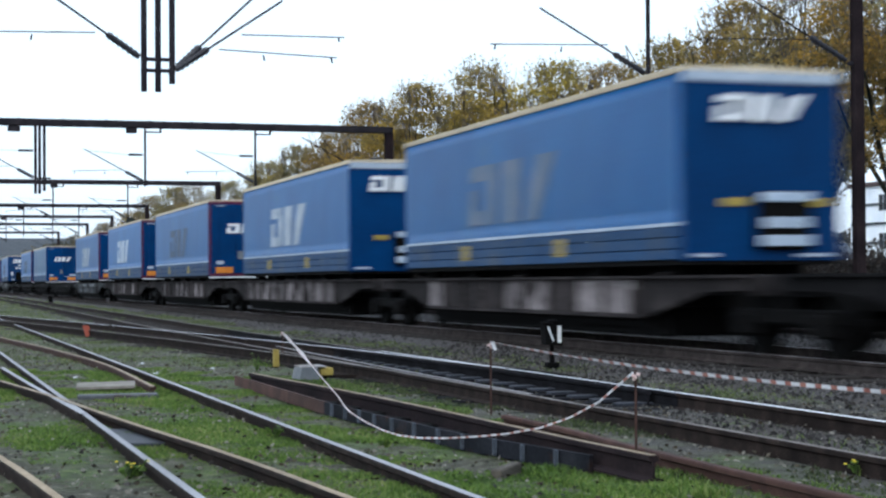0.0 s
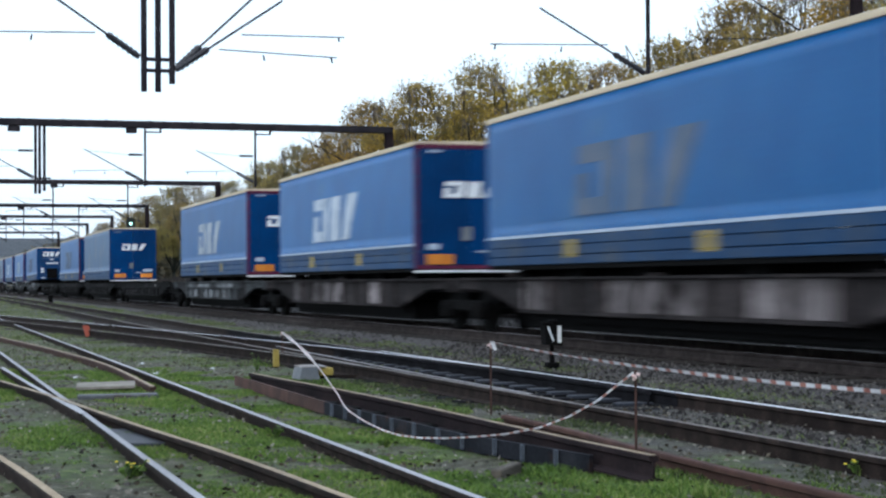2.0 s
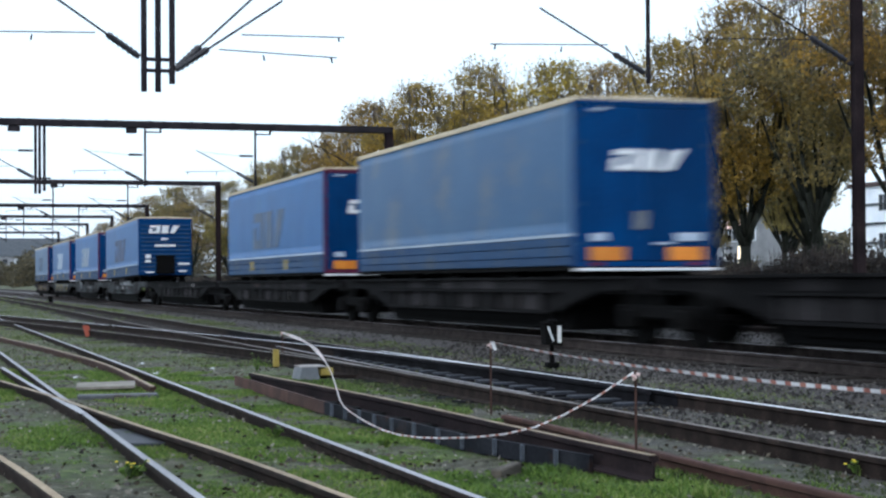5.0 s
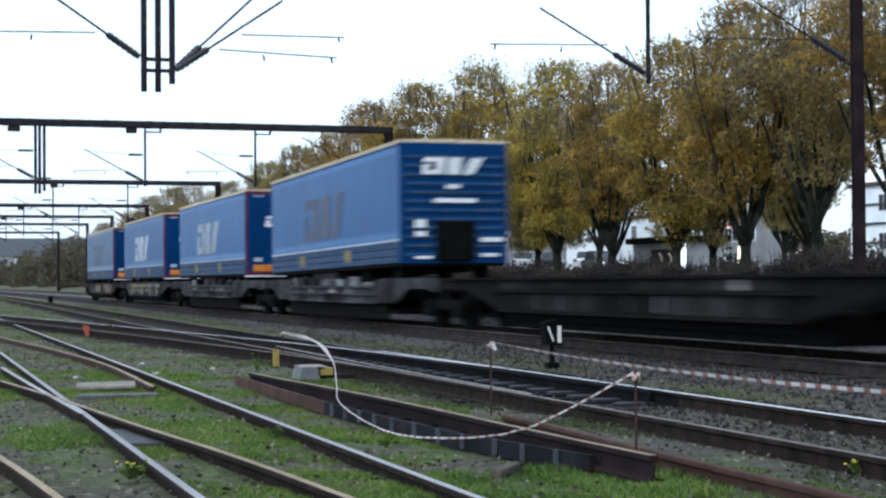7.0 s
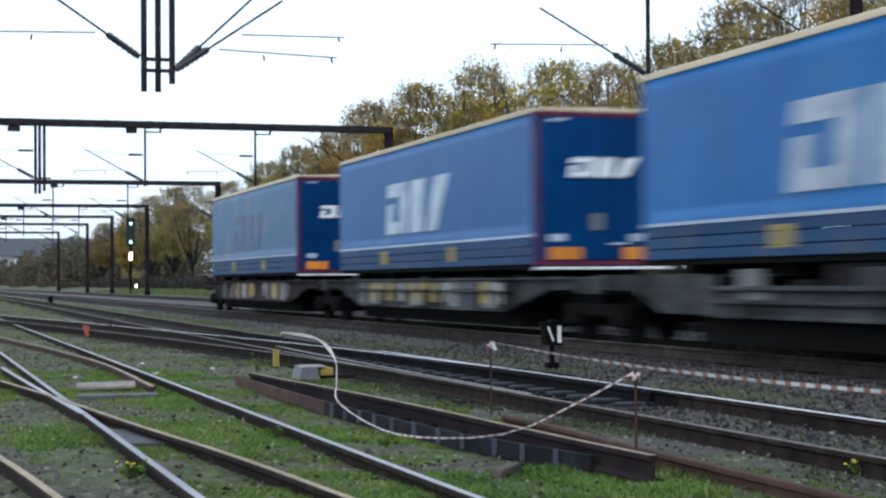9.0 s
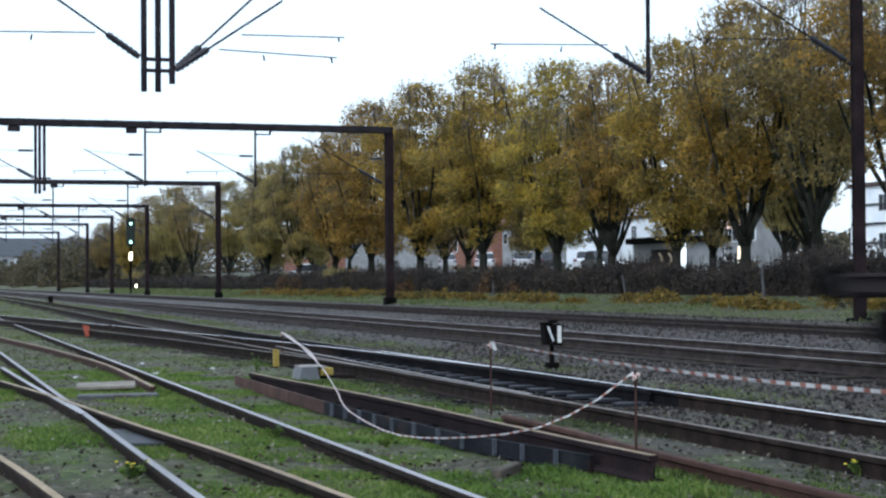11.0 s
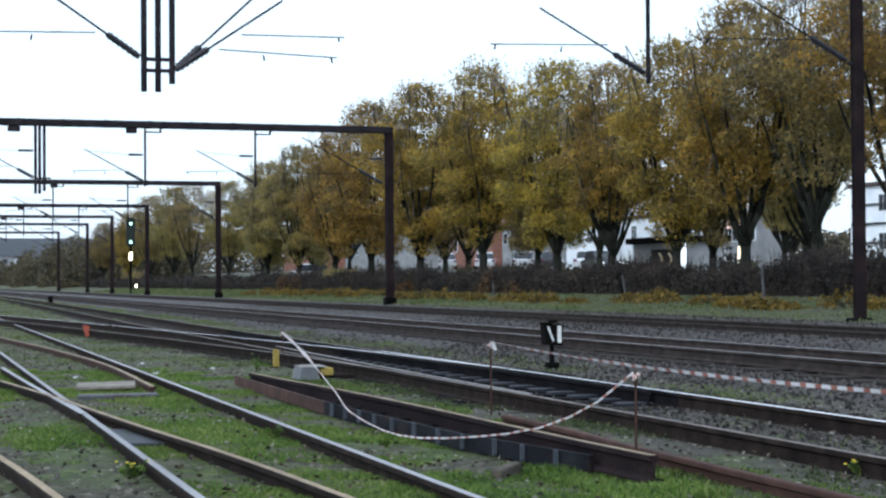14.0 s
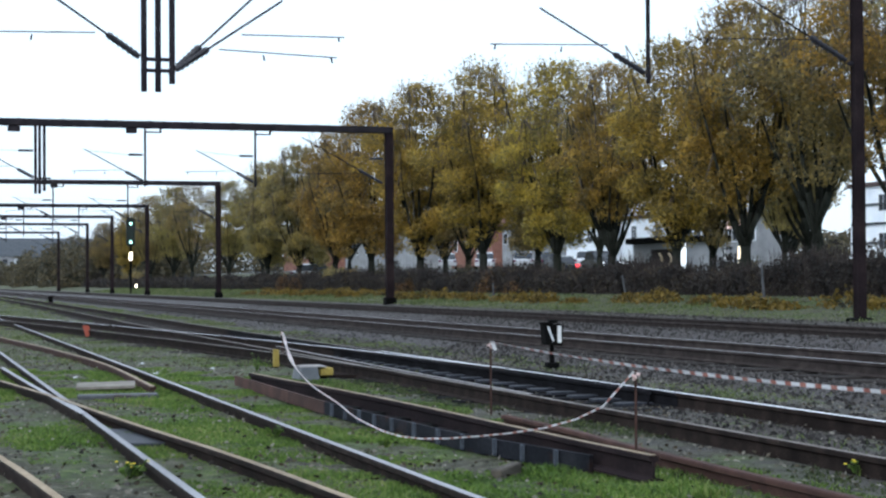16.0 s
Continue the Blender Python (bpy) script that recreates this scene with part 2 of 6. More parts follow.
def slab(bm, pts, lo, hi, axis):
    """A flat outline (u, v) pushed from lo to hi along axis x or y."""
    put = (lambda u, v, w: (w, u, v)) if axis == "x" else (lambda u, v, w: (u, w, v))
    a = [bm.verts.new(put(u, v, lo)) for u, v in pts]
    b = [bm.verts.new(put(u, v, hi)) for u, v in pts]
    n = len(pts)
    bm.faces.new(a)
    bm.faces.new(b[::-1])
    for i in range(n):
        bm.faces.new((a[i], b[i], b[(i + 1) % n], a[(i + 1) % n]))
    bmesh.ops.recalc_face_normals(bm, faces=bm.faces[:])


def done(name, bm, material, smooth=False):
    me = bpy.data.meshes.new(name)
    bm.to_mesh(me)
    bm.free()
    for m in material if isinstance(material, (list, tuple)) else (material,):
        me.materials.append(m)
    if smooth:
        me.polygons.foreach_set("use_smooth", [True] * len(me.polygons))
    return me


def part(name, bm, material, parent, label="", smooth=False):
    ob = new(name, done(name, bm, material, smooth))
    ob.parent = parent
    return tagged(ob, label) if label else ob


def boxes(name, spans, material, parent, label="", bevel=0.0):
    """One part for each box."""
    for s in spans:
        bm = bmesh.new()
        bx(bm, *s, bevel)
        ob = part(name, bm, material, parent, label)
    return ob


def thing(name, label, category, group="", kind=""):
    return tagged(new(name), label, category, group, kind)


def soup(name, verts, faces, material, smooth=False):
    me = bpy.data.meshes.new(name)
    me.from_pydata(verts.tolist() if hasattr(verts, "tolist") else verts, [], faces.tolist() if hasattr(faces, "tolist") else faces)
    me.materials.append(material)
    if smooth:
        me.polygons.foreach_set("use_smooth", [True] * len(me.polygons))
    return me


def leaves(centres, size, rng, flat=0.0, aspect=0.6, tri=False):
    """Many small leaf blades, turned at random, as arrays."""
    n = len(centres)
    a = rng.normal(size=(n, 3))
    a[:, 2] *= 1 - flat
    a /= np.linalg.norm(a, axis=1)[:, None]
    b = np.cross(a, rng.normal(size=(n, 3)))
    b /= np.linalg.norm(b, axis=1)[:, None]
    s = size * rng.uniform(0.6, 1.4, (n, 1))
    a, b = a * s, b * s * aspect
    if tri:
        v = np.stack([centres - a, centres + a * 0.6 - b, centres + a * 0.6 + b], 1).reshape(-1, 3)
        return v, np.arange(3 * n).reshape(n, 3)
    v = np.stack([centres - a, centres - b * 0.9, centres + a, centres + b], 1).reshape(-1, 3)
    return v, np.arange(4 * n).reshape(n, 4)


# ---- ground: one sheet, from the yard over the track beds and up to the street ----
PROFILE = [(-3000, -0.3), (-8, -0.3), (4.6, -0.31), (5.2, -0.315), (5.8, -0.315), (6.0, -0.325), (8.0, -0.325), (8.7, -0.31), (9.5, -0.3), (10.0, -0.212), (13.4, -0.212), (14.3, -0.12), (14.7, -0.02), (17.5, -0.02), (17.9, 0.1),
           (18.4, 0.14), (20.0, 0.3), (21.8, 0.55), (25, 0.7), (36, 1.0), (44, 1.25), (60, 1.3), (3000, 1.3)]


def ground_z(x, y):
    z = np.interp(x, [a for a, _ in PROFILE], [b for _, b in PROFILE])
    z = z + np.interp(x, [5.0, 5.4, 7.9, 8.4], [0, 0.045, 0.045, 0]) * np.clip((17 - np.asarray(y)) / 3, 0, 1)
    return z + np.clip((np.asarray(x) - 26) / 18, 0, 1) * np.clip((np.asarray(y) - 75) * 0.012, -0.4, 1.2)


def build_ground():
    xs = np.unique(np.concatenate([-np.geomspace(8, 3000, 18), np.arange(-8, 5, 0.2), np.arange(5, 19, 0.14), np.arange(19, 28, 0.35), np.arange(28, 70, 3.0), np.geomspace(70, 3000, 16)]))
    ys = np.unique(np.concatenate([-np.geomspace(3, 3000, 14), np.arange(-3, 5, 1.0), np.arange(5, 34, 0.16), np.arange(34, 80, 0.5), np.arange(80, 200, 3.0), np.geomspace(200, 3500, 20)]))
    gx, gy = np.meshgrid(xs, ys)
    gz = ground_z(gx, gy)
    near = np.clip(1.2 - np.hypot(gx - 6, gy - 15) / 60, 0, 1)
    wob = np.array([[noise.noise((x * 0.9, y * 0.9, 0)) * 0.03 + noise.noise((x * 3.1, y * 3.1, 5)) * 0.015 if -9 < x < 30 and 3 < y < 90 else 0 for x in xs] for y in ys])
    gz = gz + wob * near * np.where(gx > 5.2, 0.25, 0.7)
    v = np.stack([gx.ravel(), gy.ravel(), gz.ravel()], 1)
    w, h = len(xs), len(ys)
    i = (np.arange(h - 1)[:, None] * w + np.arange(w - 1)).ravel()
    f = np.stack([i, i + 1, i + w + 1, i + w], 1)
    m = bpy.data.materials.new("yard_ground")
    m.use_nodes = True
    n, l = m.node_tree.nodes, m.node_tree.links
    b = n["Principled BSDF"]
    b.inputs["Roughness"].default_value = 0.95
    co = n.new("ShaderNodeTexCoord")
    sep = n.new("ShaderNodeSeparateXYZ")
    l.new(co.outputs["Object"], sep.inputs[0])

    def nz(scale, detail=5, rough=0.6):
        t = n.new("ShaderNodeTexNoise")
        t.inputs["Scale"].default_value, t.inputs["Detail"].default_value, t.inputs["Roughness"].default_value = scale, detail, rough
        l.new(co.outputs["Object"], t.inputs["Vector"])
        return t.outputs[0]

    def ramp(src, stops):
        r = n.new("ShaderNodeValToRGB")
        e = r.color_ramp.elements
        e[0].position, e[0].color = stops[0][0], (*stops[0][1], 1)
        e[1].position, e[1].color = stops[-1][0], (*stops[-1][1], 1)
        for p, c in stops[1:-1]:
            k = e.new(p)
            k.color = (*c, 1)
        l.new(src, r.inputs[0])
        return r.outputs[0]

    def mixc(fac, a, c):
        x = n.new("ShaderNodeMix")
        x.data_type = "RGBA"
        l.new(fac, x.inputs[0])
        l.new(a, x.inputs[6])
        l.new(c, x.inputs[7])
        return x.outputs[2]

    soil = ramp(nz(9, 9, 0.75), [(0.36, (0.014, 0.013, 0.009)), (0.5, (0.058, 0.054, 0.036)), (0.6, (0.13, 0.122, 0.09)), (0.68, (0.26, 0.25, 0.22))])
    turf = ramp(nz(6, 9, 0.72), [(0.34, (0.016, 0.03, 0.007)), (0.5, (0.062, 0.105, 0.02)), (0.64, (0.15, 0.2, 0.05))])
    bed = ramp(nz(26, 6, 0.75), [(0.3, (0.017, 0.0155, 0.016)), (0.5, (0.06, 0.055, 0.056)), (0.68, (0.145, 0.135, 0.137))])
    tar = ramp(nz(20), [(0.3, (0.05, 0.05, 0.052)), (0.7, (0.085, 0.085, 0.088))])
    yard = mixc(ramp(nz(1.1, 8, 0.72), [(0.36, (0.1, 0.1, 0.1)), (0.54, (0.95, 0.95, 0.95))]), turf, soil)
    # where the stone beds, the verge and the street lie, by distance across the tracks
    wig = n.new("ShaderNodeMath")
    wig.operation = "MULTIPLY_ADD"
    wig.inputs[1].default_value, wig.inputs[2].default_value = 1.6, -0.8
    l.new(nz(1.3), wig.inputs[0])
    off = n.new("ShaderNodeMath")
    l.new(sep.outputs[0], off.inputs[0])
    l.new(wig.outputs[0], off.inputs[1])
    sc = n.new("ShaderNodeMath")
    sc.operation = "MULTIPLY_ADD"
    sc.inputs[1].default_value, sc.inputs[2].default_value = 1 / 60, 0.0
    l.new(off.outputs[0], sc.inputs[0])

    def zone(a, z):
        s = 0.25 / 60
        return ramp(sc.outputs[0], [(a / 60 - s, (0, 0, 0)), (a / 60 + s, (1, 1, 1)), (z / 60 - s, (1, 1, 1)), (z / 60 + s, (0, 0, 0))])

    half = ramp(nz(1.6), [(0.4, (0.25, 0.25, 0.25)), (0.6, (0.85, 0.85, 0.85))])
    c1 = mixc(zone(5.3, 9.6), yard, mixc(half, yard, bed))
    c2 = mixc(zone(9.4, 18.0), c1, bed)
    c3 = mixc(zone(41, 50), c2, tar)
    # oil under the switch blades of the siding
    along_y = n.new("ShaderNodeMath")
    along_y.operation = "MULTIPLY"
    along_y.inputs[1].default_value = 1 / 60
    l.new(sep.outputs[1], along_y.inputs[0])
    length = ramp(along_y.outputs[0], [(13.5 / 60, (0, 0, 0)), (17 / 60, (1, 1, 1)), (29 / 60, (1, 1, 1)), (34 / 60, (0, 0, 0))])
    across = zone(6.2, 8.0)
    oily = n.new("ShaderNodeMath")
    oily.operation = "MULTIPLY"
    l.new(length, oily.inputs[0])
    l.new(across, oily.inputs[1])
    oil = ramp(nz(30, 6, 0.75), [(0.35, (0.004, 0.004, 0.005)), (0.65, (0.022, 0.022, 0.026))])
    c3 = mixc(oily.outputs[0], c3, oil)
    l.new(c3, b.inputs["Base Color"])
    bp = n.new("ShaderNodeBump")
    bp.inputs["Strength"].default_value, bp.inputs["Distance"].default_value = 0.9, 0.05
    l.new(nz(24, 6, 0.7), bp.inputs["Height"])
    l.new(bp.outputs[0], b.inputs["Normal"])
    tagged(new("ground", soup("ground", v, f, m, True)), "patchy grass, dirt and grey ballast of a railway yard", "ground", kind="structure")


build_ground()


# ---- tracks ----
def smooth_path(pts, step=0.8):
    """A soft curve through a few plan points (x, y), by y."""
    ys = np.array([p[1] for p in pts], float)
    xs = np.array([p[0] for p in pts], float)
    o = np.argsort(ys)
    ys, xs = ys[o], xs[o]
    n = max(2, int((ys[-1] - ys[0]) / step))
    yy = np.linspace(ys[0], ys[-1], n)
    if len(pts) == 2:
        return [(float(np.interp(y, ys, xs)), float(y)) for y in (ys[0], ys[-1])]
    d = np.gradient(xs, ys)
    out = []
    for y in yy:
        i = min(max(np.searchsorted(ys, y) - 1, 0), len(ys) - 2)
        h = ys[i + 1] - ys[i]
        t = (y - ys[i]) / h
        out.append((float((2 * t**3 - 3 * t**2 + 1) * xs[i] + (t**3 - 2 * t**2 + t) * h * d[i] + (-2 * t**3 + 3 * t**2) * xs[i + 1] + (t**3 - t**2) * h * d[i + 1]), float(y)))
    return out


RAIL = [(-0.028, 0), (0.028, 0), (0.035, -0.01), (0.036, -0.035), (0.009, -0.048), (0.009, -0.14), (0.07, -0.158), (0.07, -0.172), (-0.07, -0.172), (-0.07, -0.158), (-0.009, -0.14), (-0.009, -0.048), (-0.036, -0.035), (-0.035, -0.01)]


def rail(path, top, web, head, parent, label=""):
    """A flat-bottomed rail swept along a plan path; the running surface takes the head material."""
    bm = bmesh.new()
    rings = []
    for i, (x, y) in enumerate(path):
        a, b = path[max(i - 1, 0)], path[min(i + 1, len(path) - 1)]
        d = Vector((b[0] - a[0], b[1] - a[1], 0)).normalized()
        r = Vector((d.y, -d.x, 0))
        z = top(x, y) if callable(top) else top
        rings.append([bm.verts.new(Vector((x, y, z)) + r * u + Vector((0, 0, w))) for u, w in RAIL])
    k = len(RAIL)
    for a, b in zip(rings, rings[1:]):
        for i in range(k):
            f = bm.faces.new((a[i], a[(i + 1) % k], b[(i + 1) % k], b[i]))
            f.material_index = 1 if i == 0 else 0
    bm.faces.new(rings[0])
    bm.faces.new(rings[-1][::-1])
    bmesh.ops.recalc_face_normals(bm, faces=bm.faces[:])
    return part("rail", bm, (web, head), parent, label)


def sleepers(parent, centre, y0, y1, top, near_end, seed, length=2.5, oil=None):
    rng = random.Random(seed)
    bm = bmesh.new()
    bx(bm, -length / 2, length / 2, -0.13, 0.13, -0.16, 0, 0.012)
    me = done("sleeper", bm, SLEEPER)
    oily = me.copy()
    oily.materials[0] = OILY
    far = bmesh.new()
    y = y0
    while y < y1:
        x, slope = centre(y)
        if y < near_end:
            ob = new("sleeper", oily if oil and oil[0] < y < oil[1] else me)
            ob.parent = parent
            ob.matrix_basis = pose(x + rng.uniform(-0.03, 0.03), y, top + rng.uniform(-0.012, 0.008), 0, 0, -math.degrees(math.atan(slope)) + rng.uniform(-0.7, 0.7))
        else:
            bx(far, x - length / 2, x + length / 2, y - 0.13, y + 0.13, top - 0.16, top)
        y += 0.62
    if len(far.verts):
        tagged(part("far_sleepers", far, SLEEPER, parent), kind="stuff")
    else:
        far.free()


def straight(x):
    return lambda y: (x, 0.0)


def main_track(x, top, label, head):
    t = thing("railway_track", label, "railway track", kind="structure")
    for s in (-0.7525, 0.7525):
        rail([(x + s, y) for y in (-60, 5, 400)], top, RUST_GREY, head, t)
    sleepers(t, straight(x), 8, 330, top - 0.172, 90, int(x * 10))
    return t


main_track(11.695, 0.0, "straight main line on grey ballast with worn rails, glint painted in", WORN_HEAD)
main_track(16.2, 0.10, "second main line on raised grey ballast with dark rails", RUST)

siding = thing("railway_track", "siding with polished and rusty rails on dark timber sleepers", "railway track", kind="structure")
rail(smooth_path([(7.38, -20), (7.38, 5), (7.38, 15)]), -0.13, RUST, SKY_GLINT_HEAD, siding, "siding rail with a polished head, sky glint in its colour")
rail(smooth_path([(7.38, 15.01), (7.38, 20), (7.38, 26)]), -0.13, OILY, SKY_GLINT_HEAD, siding, "oil-blackened stock rail with a polished head, sky glint in its colour")
rail(smooth_path([(7.38, 26.02), (7.4, 32), (7.45, 40)]), -0.13, OILY, BROWN_HEAD, siding, "oil-blackened siding rail")
rail(smooth_path([(7.45, 40.02), (7.8, 65), (8.2, 100), (8.6, 170)]), -0.13, RUST, BROWN_HEAD, siding, "dark disused siding rail")
rail(smooth_path([(5.88, -20), (5.88, 5), (5.88, 24), (5.95, 40), (6.3, 65), (6.7, 100), (7.1, 170)]), -0.13, RUST, BROWN_HEAD, siding)
sleepers(siding, lambda y: (6.63 + max(0, y - 30) * 0.0105, 0.0105 if y > 30 else 0), 7, 150, -0.295, 110, 3, 2.0, oil=(14, 36))
branch = thing("railway_track", "rusty turnout branch leaving the siding", "railway track", kind="structure")
BR = [(6.63, 20), (6.32, 27), (5.9, 32), (5.05, 40), (3.95, 50), (2.5, 62), (0.3, 80)]
for s, h in ((0.75, SKY_GLINT_HEAD), (-0.75, BROWN_HEAD)):
    rail(smooth_path([(x + s, y) for x, y in BR]), -0.126, RUST, h, branch)
sleepers(branch, lambda y: (float(np.interp(y, [p[1] for p in BR], [p[0] for p in BR])), -0.1), 27, 80, -0.3, 80, 5)

for side, x0 in ((1, 7.3), (-1, 5.96)):
    rail(smooth_path([(x0 - side * 0.02, 15.5), (x0 - side * 0.06, 19), (x0 - side * 0.17, 24), (x0 - side * 0.32, 29)]), -0.135, OILY if side > 0 else RUST, OILY if side > 0 else DULL_HEAD, siding, "dark switch blade beside the running rail")
for i in range(20):
    y = 15.6 + i * 0.62
    boxes("slide_plate", [(6.95, 7.34, y - 0.09, y + 0.09, -0.3, -0.262), (5.92, 6.25, y - 0.09, y + 0.09, -0.3, -0.262)], PANEL_STEEL, siding, "", 0.006)
cover = thing("cable_cover", "dark low cover plate beside the siding rail", "cover plate")
boxes("plate", [(7.62, 8.1, 19.6, 20.5, -0.34, -0.2), (7.62, 8.1, 20.55, 21.4, -0.34, -0.205)], BLACK, cover, "", 0.02)

yard = thing("railway_track", "overgrown yard turnout with silver and tan rails in grass", "railway track", kind="structure")
rail([(3.03, -40), (3.03, 8), (3.0, 90)], -0.2, RUST, POLISHED, yard, "yard rail with a silver worn head")
rail([(1.56, -40), (1.56, 8), (1.52, 34)], -0.2, RUST, POLISHED, yard, "yard rail with a silver worn head")
CURVE = [(2.62, -2), (2.5, 6), (2.33, 9.1), (2.13, 11.6), (1.86, 14.0), (1.48, 17.9), (1.08, 21.3), (0.5, 26)]
rail(smooth_path(CURVE), -0.196, RUST, RUST_TAN, yard, "curved rail with a tan rusty head")
rail(smooth_path([(x - 1.505, y) for x, y in CURVE]), -0.196, RUST, RUST_TAN, yard, "curved rail with a tan rusty head")
rail(smooth_path([(1.5, 46), (1.96, 39), (2.55, 30.8), (2.80, 25), (2.72, 19.4)]), -0.2, RUST_RED, RUST_TAN, yard, "short red-brown rail ending beside the running rail")
rail([(1.27, 24.75), (1.36, 21.11), (1.44, 18.47), (1.5, 16.6), (1.535, 15.6)], -0.197, RUST, POLISHED, yard, "silver wing rail of the crossing")
sleepers(yard, straight(2.1), 5, 40, -0.335, 40, 9, 3.0)
boxes("crossing_plate", [(1.64, 1.95, 13.2, 14.6, -0.33, -0.262)], PANEL_STEEL, yard, "dark steel plate at the crossing", 0.01)

# ---- the train ----
SPEED, TRAIN_X = 22.066, 11.695
CARRIED = []


def carried(ob, y0, tilt=0.0):
    """ob rides with the train: y0 is its place along the track at the start."""
    CARRIED.append((ob, TRAIN_X, y0, tilt))
    ob.matrix_basis = pose(TRAIN_X, y0, 0, tilt)
    return ob


def emblem(s0, s1, z0, z1, put):
    """Plain slanted blocks and a bent band, as outlines in (s, z)."""
    w, h, k = s1 - s0, z1 - z0, 0.14 * (z1 - z0)
    q = lambda a, b: (s0 + a * w + k * b, z0 + b * h)
    return [[put(*q(a, b)) for a, b in o] for o in (
        [(0.0, 0.0), (0.0, 0.6), (0.11, 0.6), (0.11, 0.24), (0.23, 0.24), (0.23, 0.74), (0.0, 0.74), (0.0, 1.0), (0.36, 1.0), (0.36, 0.0)],
        [(0.42, 0.0), (0.42, 1.0), (0.65, 1.0), (0.65, 0.0)],
        [(0.71, 0.0), (0.80, 1.0), (1.02, 1.0), (0.86, 0.0)])]


def emblem_mesh(outlines, axis, at, depth):
    bm = bmesh.new()
    for o in outlines:
        slab(bm, o, at, at + depth, axis)
    return bm


def trailer(y0, front, mark, curtain, label, top=4.06, base=1.28, length=13.62):
    t = thing("curtain_trailer", label, "trailer", "trailers on the train")
    W = 1.275
    rng = random.Random(int(y0))
    ph = rng.uniform(0, 6)
    # side curtains with soft vertical folds
    for side in (-1, 1):
        bm = bmesh.new()
        ny, nz = 90, 10
        g = []
        for i in range(ny + 1):
            y = 0.09 + (length - 0.18) * i / ny
            row = []
            for j in range(nz + 1):
                z = base + 0.55 + (top - 0.1 - base - 0.55) * j / nz
                bulge = math.sin(math.pi * j / nz) * 0.012
                fold = (math.sin(y * 4.6 + ph) * 0.5 + math.sin(y * 10.3 + 2 * ph + z * 0.7) * 0.3) * 0.004 * (1.1 - j / nz)
                row.append(bm.verts.new((side * (W + bulge + fold), y, z)))
            g.append(row)
        for i in range(ny):
            for j in range(nz):
                bm.faces.new((g[i][j], g[i][j + 1], g[i + 1][j + 1], g[i + 1][j]))
        bmesh.ops.solidify(bm, geom=bm.faces[:], thickness=0.01)
        bmesh.ops.recalc_face_normals(bm, faces=bm.faces[:])
        part("side_curtain", bm, curtain, t, smooth=True)
        x0, x1 = sorted((side * (W - 0.012), side * (W + 0.012)))
        boxes("dropside", [(x0, x1, 0.06, length - 0.06, base + a, base + b) for a, b in ((0.02, 0.16), (0.175, 0.33), (0.345, 0.49))], BLUE_BOARD, t, "blue dropside boards under the curtain", 0.006)
        boxes("curtain_edge", [(*sorted((side * W, side * (W + 0.022))), 0.05, length - 0.05, base + 0.5, base + 0.55)], STRIPE, t, "pale strip along the curtain's lower edge")
        boxes("roof_rail", [(*sorted((side * (W - 0.05), side * (W + 0.02))), 0.0, length, top - 0.1, top)], CREAM, t, "cream roof edge", 0.012)
        for y in (4.4, 9.3) if front != "plain_doors" else ():
            boxes("pocket_pad", [(*sorted((side * W, side * (W + 0.02))), y, y + 0.42, base + 0.12, base + 0.42)], YELLOW, t, "dirty yellow pad", 0.008)
        boxes("corner_post", [(*sorted((side * (W - 0.1), side * (W + 0.004))), a, a + 0.1, base, top - 0.1) for a in (0.0, length - 0.1)], BLUE_DOOR, t)
        for y in np.arange(0.9, length - 0.4, 0.62):
            bm = bmesh.new()
            bx(bm, *sorted((side * (W + 0.012), side * (W + 0.02))), y, y + 0.035, base + 0.33, base + 0.62)
            part("strap", bm, BLUE_BOARD, t)
        if side < 0 and mark:
            o = emblem(-9.3, -4.95, base + 0.80, base + 1.93, lambda s, z: (-s, z))
            part("emblem", emblem_mesh(o, "x", -W - 0.016, -0.008), mark, t, "plain block emblem, no lettering")
    bm = bmesh.new()
    slab(bm, [(-W, top - 0.06), (-W + 0.06, top - 0.005), (0, top + 0.03), (W - 0.06, top - 0.005), (W, top - 0.06)], 0.0, length, "y")
    part("roof", bm, CREAM, t)
    # Floor frame and feet share the black that holds the under-train shade.
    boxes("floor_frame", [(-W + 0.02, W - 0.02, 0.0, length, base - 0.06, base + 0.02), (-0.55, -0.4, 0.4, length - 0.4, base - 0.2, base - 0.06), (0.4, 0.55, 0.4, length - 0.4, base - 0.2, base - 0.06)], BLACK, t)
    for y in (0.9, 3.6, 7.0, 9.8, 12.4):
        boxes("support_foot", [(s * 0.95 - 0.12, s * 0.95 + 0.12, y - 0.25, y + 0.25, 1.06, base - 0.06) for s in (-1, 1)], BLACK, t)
    boxes("rear_wall", [(-W, W, length - 0.06, length - 0.012, base, top - 0.08)], BLUE_DOOR, t)
    # the end that faces the way the train comes from the camera's side
    if front == "doors" or front == "pale_doors" or front == "plain_doors":
        rim = RED_PAINT if front != "plain_doors" else BLUE_DOOR
        boxes("door_frame", [(-W, W, -0.03, 0.05, top - 0.14, top - 0.05), (-W, -W + 0.08, -0.03, 0.05, base + 0.08, top - 0.14), (W - 0.08, W, -0.03, 0.05, base + 0.08, top - 0.14), (-W, W, -0.04, 0.05, base + 0.0, base + 0.08)], rim, t, "dull red door frame" if rim is RED_PAINT else "")
